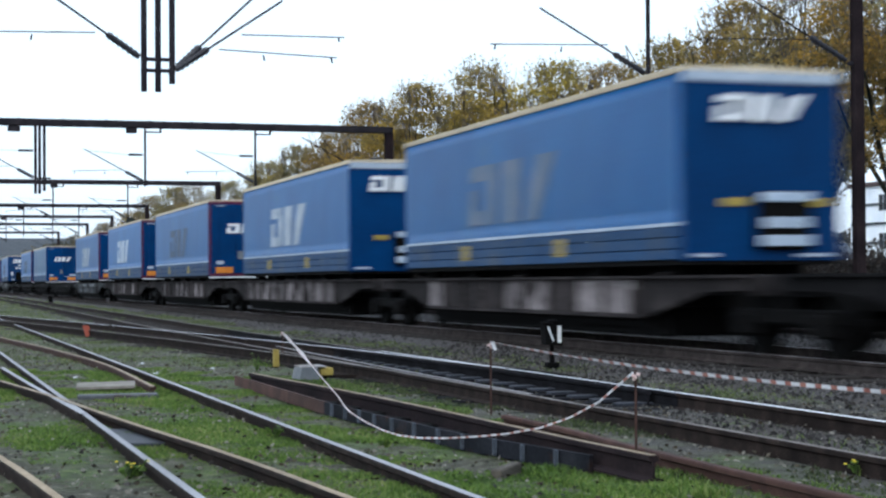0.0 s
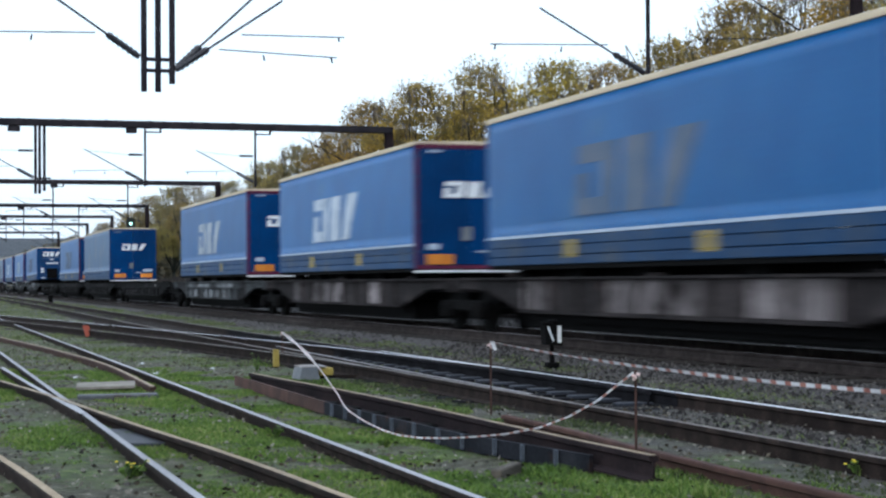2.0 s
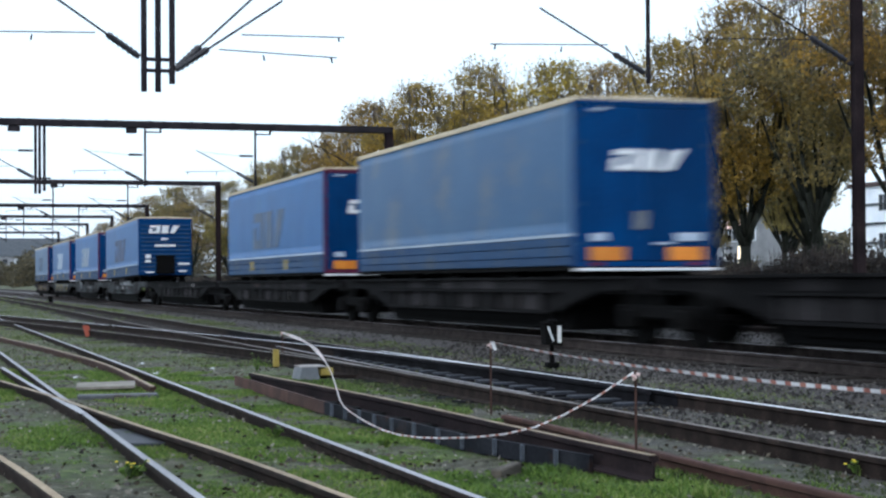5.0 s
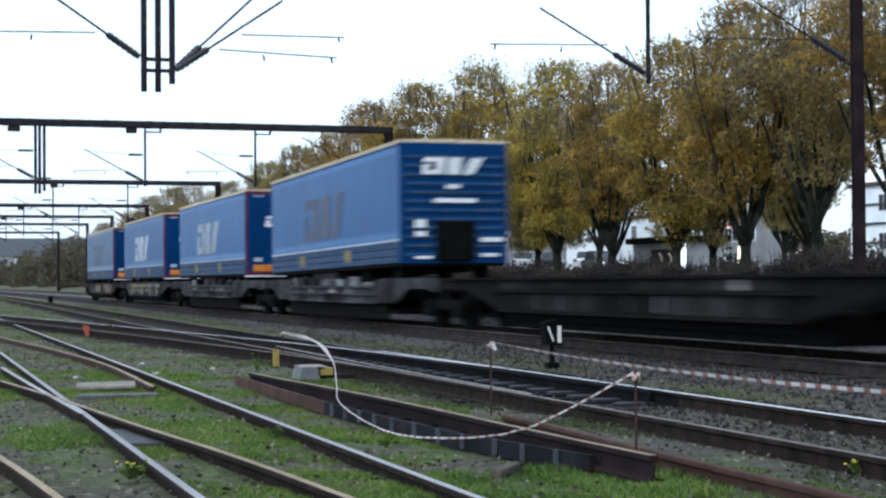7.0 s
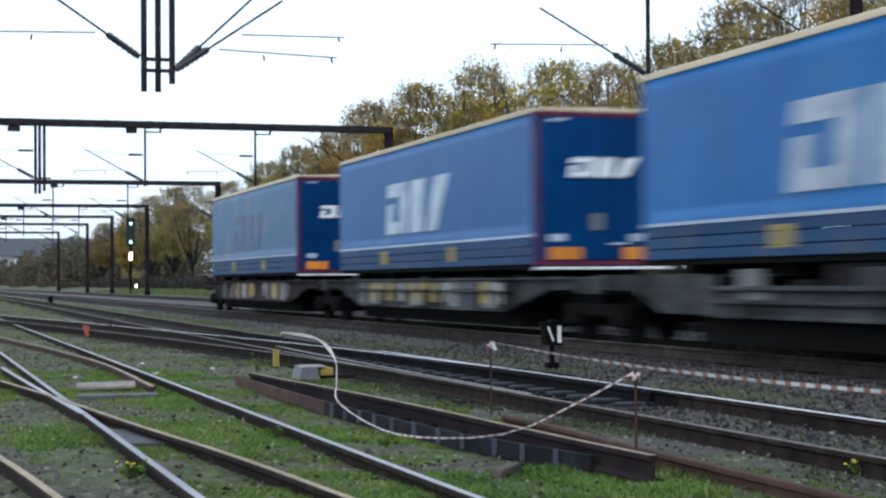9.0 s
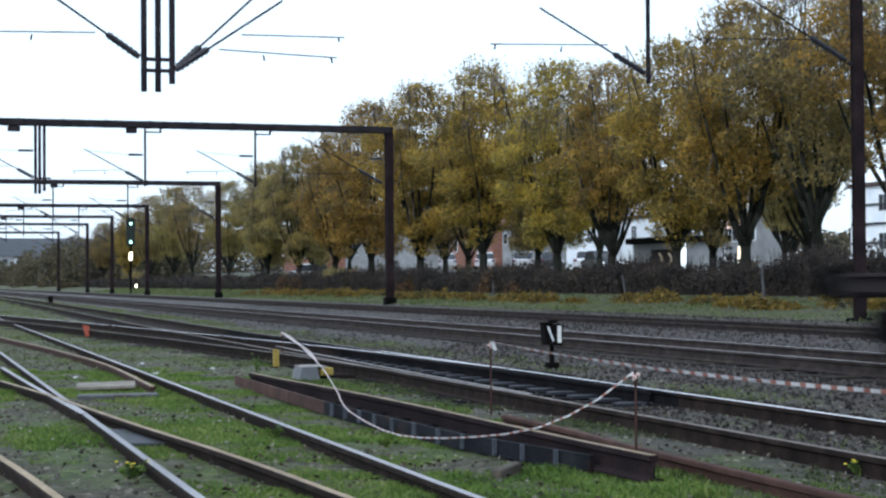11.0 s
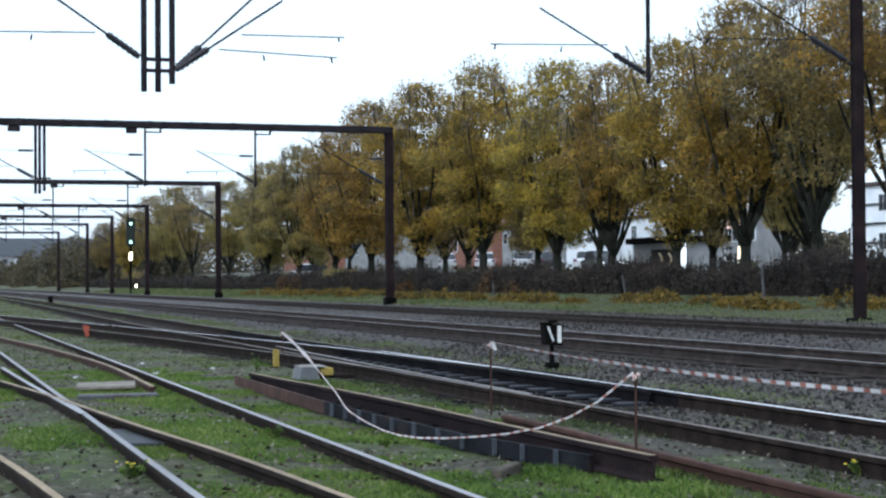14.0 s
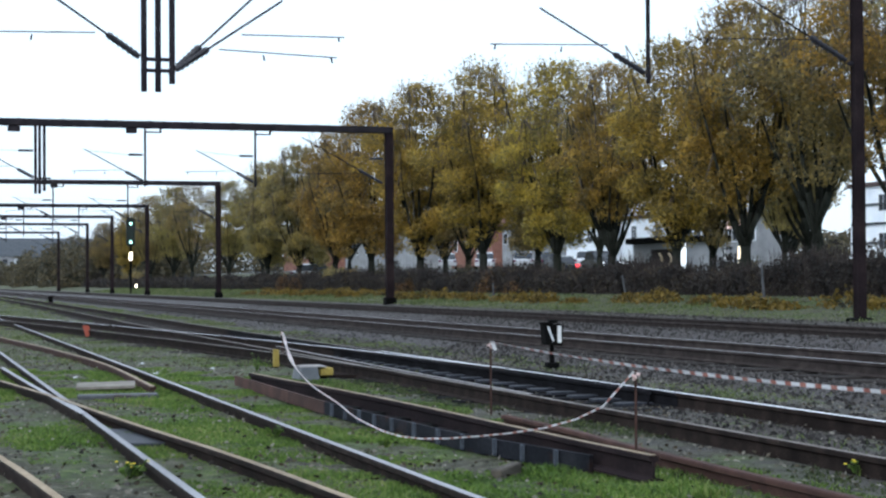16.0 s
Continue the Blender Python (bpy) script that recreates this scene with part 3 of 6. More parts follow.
        for a, b, m in ((-W + 0.085, -0.008, BLUE_DOOR), (0.008, W - 0.085, BLUE_PALE if front == "pale_doors" else BLUE_DOOR)):
            d = boxes("door", [(a, b, -0.015, 0.03, base + 0.09, top - 0.15)], m, t, "", 0.008)
            for x in (a + 0.28, b - 0.28):
                bm = bmesh.new()
                rod(bm, (x, -0.035, base + 0.12), (x, -0.035, top - 0.2), 0.014, seg=6)
                part("lock_bar", bm, BLUE_DOOR if m is BLUE_DOOR else BLUE_PALE, d)
            for z in (base + 0.35, base + 1.0, top - 0.8, top - 0.35):
                bm = bmesh.new()
                e = a if a < 0 and a < -0.5 else b
                bx(bm, e - 0.07, e + 0.07, -0.03, -0.012, z, z + 0.06)
                part("hinge", bm, BLUE_BOARD, d)
        part("emblem", emblem_mesh(emblem(-0.62, 0.66, top - 1.22, top - 0.87, lambda s, z: (s, z)), "y", -0.055, 0.03), WHITE_MARK, t, "white plain block emblem, no lettering")
        for x in (-1.02, 0.42):
            boxes("marker_plate", [(x, x + 0.62, -0.055, -0.02, base + 0.1, base + 0.32)], ORANGE, t, "orange reflective marker plate")
        boxes("info_plate", [(-0.2, 0.02, -0.05, -0.018, base + 0.62, base + 0.92)], GREY_PAINT, t, "grey plate")
        boxes("name_bar", [(0.56, 1.04, -0.05, -0.018, base + 0.42, base + 0.56), (0.16, 0.5, -0.05, -0.018, base + 0.36, base + 0.4), (-1.0, -0.72, -0.05, -0.018, base + 0.42, base + 0.55)], STRIPE, t, "unreadable pale lettering bars")
        boxes("name_bar", [(-1.0, -0.66, -0.05, -0.028, top - 0.23, top - 0.19)], STRIPE, t)
        boxes("bumper", [(-W - 0.005, W + 0.005, -0.12, 0.0, base - 0.08, base - 0.03)], WHITE_MARK, t, "white steel bumper", 0.008)
        boxes("tail_light", [(s - 0.13, s + 0.13, -0.06, -0.02, base + 0.012, base + 0.07) for s in (-0.9, 0.9)], RED_PAINT, t)
    else:
        bm = bmesh.new()
        bx(bm, -W, W, -0.02, 0.05, base, top - 0.06)
        if front == "ribbed":
            boxes("rib", [(-W + 0.1, W - 0.1, -0.06, -0.02, z, z + 0.09) for z in np.arange(base + 0.14, top - 0.25, 0.2)], BLUE_BOARD, t, "", 0.02)
        part("headboard", bm, BLUE_DOOR, t, "ribbed deep blue headboard" if front == "ribbed" else "deep blue headboard")
        part("emblem", emblem_mesh(emblem(-0.78, 0.62, top - 0.78, top - 0.4, lambda s, z: (s, z)), "y", -0.09, 0.035), WHITE_MARK, t, "white plain block emblem, no lettering")
        if front == "ribbed":
            boxes("equipment_box", [(-0.45, 0.45, -0.16, -0.06, base + 0.05, base + 0.95)], BLACK, t, "black box on the headboard", 0.02)
            boxes("name_bar", [(-0.95, -0.7, -0.085, -0.058, base + 0.6, base + 0.72), (-0.95, -0.7, -0.085, -0.058, base + 0.8, base + 0.98), (-0.5, 0.5, -0.085, -0.058, top - 1.42, top - 1.32), (-0.2, 0.12, -0.085, -0.058, top - 1.1, top - 1.0), (0.62, 1.15, -0.085, -0.058, base + 0.48, base + 0.58), (0.62, 1.02, -0.085, -0.058, base + 0.14, base + 0.22), (-0.95, -0.55, -0.085, -0.058, base + 0.1, base + 0.16)], WHITE_MARK, t, "unreadable white lettering bars")
        else:
            boxes("coupling_panel", [(-0.12, 0.74, -0.14, -0.02, base + 0.15, base + 1.0)], BLACK, t, "black connection recess", 0.02)
            boxes("coupling_shelf", [(-0.1, 0.72, -0.17, -0.14, base + 0.84, base + 0.98), (-0.06, 0.68, -0.17, -0.14, base + 0.46, base + 0.62), (-0.1, 0.72, -0.17, -0.14, base + 0.2, base + 0.36)], STRIPE, t, "pale hose shelf", 0.01)
            boxes("marker_plate", [(-0.66, -0.26, -0.05, -0.02, base + 0.78, base + 0.9), (0.76, 1.08, -0.05, -0.02, base + 0.78, base + 0.9)], YELLOW, t, "yellow marker plate")
            boxes("roof_deflector", [(-W, W, -0.05, 0.02, top - 0.22, top - 0.07)], STRIPE, t, "pale upper band", 0.01)
            boxes("lower_bar", [(-1.15, -0.75, -0.05, -0.02, base + 0.05, base + 0.1), (0.55, 1.1, -0.05, -0.02, base + 0.05, base + 0.1)], STRIPE, t)
    if 187 < y0 < 223:
        first = length - 5.0 if front == "ribbed" else 2.2
        for k in range(3):
            for s in (-1, 1):
                bm = bmesh.new()
                yy = first + 1.31 * k
                rod(bm, (s * 0.84, yy, base - 0.38), (s * 1.12, yy, base - 0.38), 0.5, seg=20)
                w = part("wheel", bm, BLACK, t, "black trailer tyre")
                bm = bmesh.new()
                rod(bm, (s * 1.1, yy, base - 0.38), (s * 1.135, yy, base - 0.38), 0.27, 0.2, seg=14)
                part("rim", bm, GREY_PAINT, w, "dull grey wheel rim")
        boxes("pallet_box", [(s * 0.98 - 0.2, s * 0.98 + 0.2, 6.2, 8.6, base - 0.5, base - 0.07) for s in (-1, 1)], PANEL_SOOT, t, "dark underslung pallet box", 0.03)
    return carried(t, y0, -0.6 if front == "ribbed" else 0.0)


WHEEL_R = 0.42


def bogie(parent, y, tone):
    b = part("bogie", (lambda bm: (bx(bm, -1.02, -0.88, y - 1.35, y + 1.35, 0.42, 0.62, 0.03), bx(bm, 0.88, 1.02, y - 1.35, y + 1.35, 0.42, 0.62, 0.03), bx(bm, -1.0, 1.0, y - 0.2, y + 0.2, 0.4, 0.82, 0.03), bm)[-1])(bmesh.new()), tone, parent, "sooty bogie frame, shade put into its black")
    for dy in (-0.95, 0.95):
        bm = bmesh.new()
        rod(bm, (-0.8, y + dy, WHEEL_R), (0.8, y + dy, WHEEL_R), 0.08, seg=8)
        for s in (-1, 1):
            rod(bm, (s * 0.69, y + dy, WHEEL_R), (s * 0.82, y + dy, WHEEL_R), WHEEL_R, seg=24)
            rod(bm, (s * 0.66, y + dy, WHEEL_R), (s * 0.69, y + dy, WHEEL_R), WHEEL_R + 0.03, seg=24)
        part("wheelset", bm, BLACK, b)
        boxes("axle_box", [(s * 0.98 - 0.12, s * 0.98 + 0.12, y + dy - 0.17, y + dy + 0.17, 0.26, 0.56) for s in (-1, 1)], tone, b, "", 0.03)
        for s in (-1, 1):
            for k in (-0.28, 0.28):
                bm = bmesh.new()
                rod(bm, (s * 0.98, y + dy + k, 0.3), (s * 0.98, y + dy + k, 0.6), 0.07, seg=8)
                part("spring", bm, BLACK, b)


def wagon(y0, y1, tone, label, patches, last=False):
    t = thing("container_wagon", label, "railway wagon", "wagons of the train")
    L = y1 - y0
    rng = random.Random(int(y0 * 3))
    b0, b1 = 3.7, L - 4.0
    for s in (-1, 1):
        bm = bmesh.new()
        x0, x1 = sorted((s * 1.16, s * 1.22))
        slab(bm, [(0.45, 1.05), (0.45, 0.86), (b0 - 2.0, 0.84), (b0 - 0.1, 0.47), (b1 + 0.1, 0.47), (b1 + 2.0, 0.84), (L - 0.45, 0.86), (L - 0.45, 1.05)], x0, x1, "x")
        part("side_sill", bm, tone, t)
        bm = bmesh.new()
        f0, f1 = sorted((s * 1.22, s * 1.30))
        bx(bm, f0, f1, 0.45, L - 0.45, 1.03, 1.07)
        bx(bm, f0, f1, b0, b1, 0.44, 0.48)
        if tone is not WAGON_BROWN:
            bx(bm, f0, f1, b0 - 0.4, b1 + 0.4, 0.80, 0.83)
        part("flange", bm, tone, t)
        y = b0 + 0.3
        while y < b1 - 0.3:
            bm = bmesh.new()
            bx(bm, *sorted((s * 1.22, s * 1.285)), y, y + 0.05, 0.48, 1.03 if tone is WAGON_BROWN else 0.80)
            part("rib", bm, tone, t)
            own = PANEL_BROWN if tone is WAGON_BROWN else PANEL_PALE if tone is WAGON_GREY else PANEL_SOOT
            for z0, z1 in ((0.5, 1.01),) if tone is WAGON_BROWN else ((0.5, 0.78), (0.86, 1.01)):
                bm = bmesh.new()
                k = rng.uniform(0.0, 0.2)
                bx(bm, *sorted((s * 1.22, s * 1.232)), y + 0.08 + k, min(y + 1.12, b1 - 0.05), z0, z1)
                part("sill_panel", bm, own if rng.random() < 0.72 else tone, t)
            y += 1.15
        if y0 > 223:
            for k in range(int((b1 - b0) / 0.8)):
                if rng.random() < 0.62:
                    yy = b0 + 0.2 + k * 0.8
                    boxes("yellow_plate", [(*sorted((s * 1.23, s * 1.236)), yy, yy + rng.uniform(0.3, 0.55), 0.58, 0.98)], YELLOW if k % 4 else WAGON_WHITE, t, "dirty yellow plate")
        for i in range(patches):
            y = rng.uniform(b0, b1 - 1.0)
            up = rng.random() < 0.5
            w = rng.uniform(0.35, 0.95)
            m = rng.choice((WAGON_WHITE, WAGON_WHITE, GREY_PAINT, RUST_RED if tone is not WAGON_GREY else YELLOW))
            boxes("marking_patch", [(*sorted((s * 1.22, s * 1.228)), y, y + w, 0.86 if up else 0.52, 1.0 if up else 0.77)], m, t, "dirty painted patch with unreadable markings")
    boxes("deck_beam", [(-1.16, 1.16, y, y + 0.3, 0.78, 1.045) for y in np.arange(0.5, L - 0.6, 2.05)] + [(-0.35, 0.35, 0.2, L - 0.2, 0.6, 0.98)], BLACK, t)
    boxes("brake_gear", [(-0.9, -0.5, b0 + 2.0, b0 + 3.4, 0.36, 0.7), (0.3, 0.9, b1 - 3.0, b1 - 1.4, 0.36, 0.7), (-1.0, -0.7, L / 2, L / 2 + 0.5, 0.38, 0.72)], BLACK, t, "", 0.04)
    # Solid block fills the see-through gap and deepens shade under the wagon.
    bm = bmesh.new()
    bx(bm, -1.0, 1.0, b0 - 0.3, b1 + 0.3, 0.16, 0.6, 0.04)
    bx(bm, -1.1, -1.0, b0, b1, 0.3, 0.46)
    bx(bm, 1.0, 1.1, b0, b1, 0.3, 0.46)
    part("underframe", bm, BLACK, t, "solid underframe block added to deepen shade, with brake pipes")
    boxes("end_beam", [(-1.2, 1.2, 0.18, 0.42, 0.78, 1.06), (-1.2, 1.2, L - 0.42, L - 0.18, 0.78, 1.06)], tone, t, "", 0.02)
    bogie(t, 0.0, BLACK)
    if last:
        bogie(t, L - 1.9, BLACK)
        for s in (-0.87, 0.87):
            bm = bmesh.new()
            rod(bm, (s, L - 0.2, 0.95), (s, L + 0.35, 0.95), 0.09, seg=10)
            rod(bm, (s, L + 0.35, 0.95), (s, L + 0.4, 0.95), 0.22, seg=14)
            part("buffer", bm, BLACK, t)
    for y in (3.2, L / 2, L - 3.4):
        boxes("spigot", [(s * 1.1 - 0.08, s * 1.1 + 0.08, y - 0.1, y + 0.1, 1.045, 1.12) for s in (-1, 1)], tone, t, "", 0.01)
    return carried(t, y0)


def pocket_wagon(y0, y1, label, patches):
    """A low pocket wagon: high end decks, a low grey side beam with ledge, lifting blocks, dark pocket."""
    t = thing("pocket_wagon", label, "railway wagon", "wagons of the train")
    L = y1 - y0
    rng = random.Random(int(y0 * 5))
    for s in (-1, 1):
        x0, x1 = sorted((s * 1.15, s * 1.23))
        for a, d in ((0.45, 1), (L - 0.45, -1)):
            bm = bmesh.new()
            slab(bm, [(a, 1.09), (a, 0.86), (a + d * 1.5, 0.84), (a + d * 2.5, 0.52), (a + d * 4.1, 0.52), (a + d * 4.1, 1.05), (a + d * 3.6, 1.09)], x0, x1, "x")
            part("end_sill", bm, WAGON_GREY, t, "dirty pale grey end sill plate")
        b0, b1 = 4.55, L - 4.55
        boxes("side_beam", [(x0, x1, b0, b1, 0.52, 0.9)], WAGON_GREY, t, "grimy grey side beam", 0.01)
        f0, f1 = sorted((s * 1.23, s * 1.31))
        boxes("ledge", [(f0, f1, b0, b1, 0.86, 0.92), (f0, f1, b0, b1, 0.68, 0.72), (f0, f1, b0, b1, 0.49, 0.53)], WAGON_GREY, t, "pale worn ledge", 0.006)
        # Skirt hangs low and black so the space under the pocket looks shaded.
        boxes("skirt", [(*sorted((s * 1.05, s * 1.12)), b0 - 0.6, b1 + 0.6, 0.14, 0.5)], BLACK, t, "sooty low skirt, shade put into its black")
        y = b0 + rng.uniform(0.3, 0.8)
        while y < b1 - 0.8:
            w = rng.uniform(0.35, 0.7)
            boxes("lifting_block", [(*sorted((s * 1.17, s * 1.28)), y, y + w, 0.9, rng.choice((1.0, 1.08, 1.14)))], rng.choice((PANEL_PALE, WAGON_GREY, PANEL_SOOT)), t, "grey lifting block", 0.015)
            if rng.random() < 0.6:
                boxes("bracket", [(*sorted((s * 1.235, s * 1.27)), y + 0.05, y + w - 0.05, 0.54, 0.67)], PANEL_SOOT, t)
            y += w + rng.uniform(0.5, 1.3)
        for i in range(patches):
            y = rng.uniform(b0, b1 - 0.9)
            boxes("marking_patch", [(*sorted((s * 1.23, s * 1.238)), y, y + rng.uniform(0.35, 0.8), 0.74, 0.85)], rng.choice((WAGON_WHITE, GREY_PAINT, RUST_RED)), t, "dirty painted patch with unreadable markings")
    boxes("pocket_floor", [(-1.05, 1.05, 3.2, L - 3.2, 0.26, 0.32)], BLACK, t)
    boxes("end_deck", [(-1.15, 1.15, 0.45, 3.6, 0.98, 1.06), (-1.15, 1.15, L - 3.6, L - 0.45, 0.98, 1.06), (-0.35, 0.35, 0.2, 3.4, 0.6, 0.98), (-0.35, 0.35, L - 3.4, L - 0.2, 0.6, 0.98)], BLACK, t)
    boxes("end_beam", [(-1.2, 1.2, 0.18, 0.42, 0.78, 1.06), (-1.2, 1.2, L - 0.42, L - 0.18, 0.78, 1.06)], WAGON_GREY, t, "", 0.02)
    bogie(t, 0.0, BLACK)
    return carried(t, y0)


def build_train():
    dark, grey, brown = WAGON_DARK, WAGON_GREY, WAGON_BROWN
    for a, b, m, lab, n in (
            (-1.2, 18.7, dark, "empty dark grimy flat wagon", 2),
            (18.7, 37.1, brown, "grimy brown flat wagon carrying a blue trailer", 4),
            (37.1, 57.0, brown, "grimy brown flat wagon carrying a blue trailer", 4),
            (57.0, 75.7, brown, "grimy brown flat wagon carrying a blue trailer", 4),
            (75.7, 94.3, brown, "grimy brown flat wagon carrying a blue trailer", 8),
            (94.3, 113.0, grey, "dirty grey flat wagon carrying a blue trailer", 5),
            (113.0, 132.8, dark, "empty dark grimy flat wagon", 2),
            (132.8, 150.6, dark, "dark grimy flat wagon carrying a blue trailer", 3),
            (150.6, 168.7, dark, "dark grimy flat wagon carrying a blue trailer", 3),
            (168.7, 187.2, dark, "empty dark grimy flat wagon", 4),
            (187.2, 205.3, grey, "dirty grey pocket wagon carrying a blue trailer", 5),
            (205.3, 223.3, grey, "dirty grey pocket wagon carrying a blue trailer", 5),
            (223.3, 241.4, grey, "dirty grey flat wagon with yellow plates carrying a blue trailer", 6),
            (241.4, 260.0, brown, "grimy tan last wagon with yellow plates carrying a blue trailer", 7)):
        if 187 < a < 223:
            pocket_wagon(a, b, lab, n)
        else:
            wagon(a, b, m, lab, n, b == 260.0)
    new_c, old_c = BLUE_CURTAIN, BLUE_CURTAIN_OLD
    for y, end, mark, cur, lab, top, base in (
            (21.0, "panel", FADED_MARK, new_c, "blue curtain-sided trailer with faded emblem and pale headboard panel", 4.06, 1.28),
            (39.5, "panel", SIDE_MARK, new_c, "blue curtain-sided trailer with white emblem and pale headboard panel", 4.06, 1.28),
            (59.75, "pale_doors", FADED_MARK, new_c, "blue curtain-sided trailer with one paler rear door", 4.06, 1.27),
            (78.1, "doors", SIDE_MARK, new_c, "blue curtain-sided trailer with white emblem and red-framed doors", 4.06, 1.28),
            (96.7, "doors", SIDE_MARK, new_c, "blue curtain-sided trailer with white emblem and red-framed doors", 4.06, 1.28),
            (135.3, "plain_doors", None, old_c, "faded blue trailer with no side emblem and orange rear plates", 4.06, 1.24),
            (152.5, "doors", FADED_MARK, new_c, "blue curtain-sided trailer with worn pale emblem", 4.06, 1.26),
            (189.5, "ribbed", BEIGE_MARK, new_c, "blue trailer with ribbed headboard and worn beige emblem", 4.2, 1.42),
            (207.3, "doors", SIDE_MARK, new_c, "blue curtain-sided trailer with white emblem and red-framed doors", 4.06, 1.28),
            (225.4, "doors", SIDE_MARK, new_c, "blue curtain-sided trailer with white emblem and red-framed doors", 4.06, 1.28),
            (243.9, "doors", FADED_MARK, old_c, "faded blue last trailer with worn emblem and red-framed doors", 4.06, 1.28)):
        trailer(y, end, mark, cur, lab, top, base)


build_train()


# ---- overhead line gantries ----
def cantilever(t, x, y, zb, s, reach=2.15, slope=0.54, arm=True, tube=1.2, arm_up=0.0, arm_long=0.55):
    """A hinged bracket on a drop post at x: s is the side to which it reaches."""
    c = boxes("bracket", [(x - 0.05, x + 0.05, y - 0.05, y + 0.05, zb + 0.12, zb + 0.2)], DARK_STEEL, t)
    bm = bmesh.new()
    a, e = Vector((x, y, zb + 0.16)), Vector((x + s * reach, y, zb + 0.16 + slope * reach))
    k = a.lerp(e, 0.34)
    rod(bm, k, e + (e - a) * 0.06, 0.02, seg=6)
    rod(bm, (x + s * 0.62, y, zb + tube), (x + s * (reach - 0.06), y, zb + max(tube + 0.02, 0.16 + slope * reach)), 0.008, seg=5)
    part("bracket_tube", bm, DARK_STEEL, c)
    bm = bmesh.new()
    rod(bm, a.lerp(e, 0.04), k, 0.055, seg=8)
    for i in range(6):
        m = a.lerp(e, 0.08 + i * 0.045)
        rod(bm, m, m + (e - a).normalized() * 0.025, 0.075, seg=10)
    part("insulator", bm, INSULATOR, c, "dark ribbed insulator")
    bm = bmesh.new()
    rod(bm, (x + s * 0.1, y, zb + tube), (x + s * 0.62, y, zb + tube), 0.045, seg=8)
    part("insulator", bm, INSULATOR, c, "dark ribbed insulator")
    if not arm:
        return
    bm = bmesh.new()
    za = zb + 0.1 + slope * 0.85 + arm_up
    rod(bm, (x + s * 0.85, y, za + 0.06), (x + s * (reach + arm_long), y + 0.1, za), 0.012, seg=5)
    for k in (reach + arm_long - 0.1, 0.55 * (reach + arm_long)):
        rod(bm, (x + s * k, y + 0.1, za), (x + s * (k + 0.02), y + 0.1, za - 0.1), 0.018, seg=5)
    part("steady_arm", bm, DARK_STEEL, c)


def gantry(y, xr, base, top, posts, triple, label, xl=-1.5, w=0.15):
    t = thing("overhead_gantry", label, "gantry", "gantries over the tracks")
    bm = bmesh.new()
    bx(bm, xl - 0.1, xr + 0.14, y - 0.16, y + 0.16, top, top + 0.26, 0.02)
    for x in np.arange(xl + 0.5, xr - 0.3, 1.6):
        bx(bm, x - 0.04, x + 0.04, y - 0.18, y + 0.18, top - 0.012, top + 0.275)
    part("beam", bm, DARK_STEEL, t)
    for x, z in ((xr, base), (xl, -0.35)):
        bm = bmesh.new()
        for a in (-w * 0.85, w * 0.5):
            bx(bm, x - w, x + w, y + a, y + a + w * 0.35, z - 0.3, top)
        bx(bm, x - w * 0.85, x - w * 0.6, y - w * 0.8, y + w * 0.8, z - 0.3, top)
        bx(bm, x + w * 0.6, x + w * 0.85, y - w * 0.8, y + w * 0.8, z - 0.3, top)
        m = part("mast", bm, BROWN_STEEL, t, "brown steel mast")
        boxes("foot_plate", [(x - 0.22, x + 0.22, y - 0.22, y + 0.22, z - 0.3, z + 0.02)], BLACK, m, "", 0.03)
    for x, zb in posts:
        bm = bmesh.new()
        rod(bm, (x, y, zb), (x, y, top), 0.045, seg=8)
        bx(bm, x, x + 0.6, y - 0.03, y + 0.03, top - 0.17, top - 0.12)
        bx(bm, x + 0.55, x + 0.62, y - 0.03, y + 0.03, top - 0.17, top)
        part("drop_post", bm, DARK_STEEL, t)
        cantilever(t, x, y, zb, -1, tube=1.7 if y < 40 else 1.2, arm_up=0.11 if y < 40 else 0.0, arm_long=1.1 if y < 40 else 0.55)
    cantilever(t, xr - 0.15, y, 5.25 if y < 40 else 4.68, -1, 2.75 if y < 40 else 3.2, tube=1.63 if y < 40 else 1.2)
    if triple:
        x, zb = triple
        for dx, dz in ((0, 0), (0.25, 0.0), (0.5, 0.15)) if y < 40 else ((0, 0), (0.15, 0.0), (0.32, 0.1)):
            bm = bmesh.new()
            rod(bm, (x + dx, y, zb + dz), (x + dx, y, top), 0.055, seg=8)
            part("drop_post", bm, DARK_STEEL, t)
        boxes("post_tie", [(x - 0.05, x + 0.55, y - 0.04, y + 0.04, zb + k, zb + k + 0.06) for k in (0.35, 0.55)], DARK_STEEL, t)
        cantilever(t, x, y, zb + 0.4, -1, 1.9, 0.68 if y < 40 else 0.54, tube=1.7 if y < 40 else 1.2, arm_up=-0.12 if y < 40 else 0.0, arm_long=1.6 if y < 40 else 0.55)
        if y < 40:
            cantilever(t, x + 0.5, y, zb + 0.2, 1, 1.9, 0.68, tube=1.7, arm_up=-0.14, arm_long=1.15)
            bm = bmesh.new()
            rod(bm, (x + 1.75, y, zb + 1.08), (x + 3.7, y + 0.1, zb + 1.12), 0.012, seg=5)
            rod(bm, (x + 3.6, y + 0.1, zb + 1.12), (x + 3.6, y + 0.1, zb + 1.04), 0.018, seg=5)
            part("steady_arm", bm, DARK_STEEL, t)
            cantilever(t, x + 0.5, y + 0.06, zb + 0.2, 1, 1.5, 0.95, False, tube=1.7)
        boxes("weight_box", [(x - 1.0, x - 0.55, y - 0.1, y + 0.1, top - 0.22, top)], DARK_STEEL, t, "", 0.02)
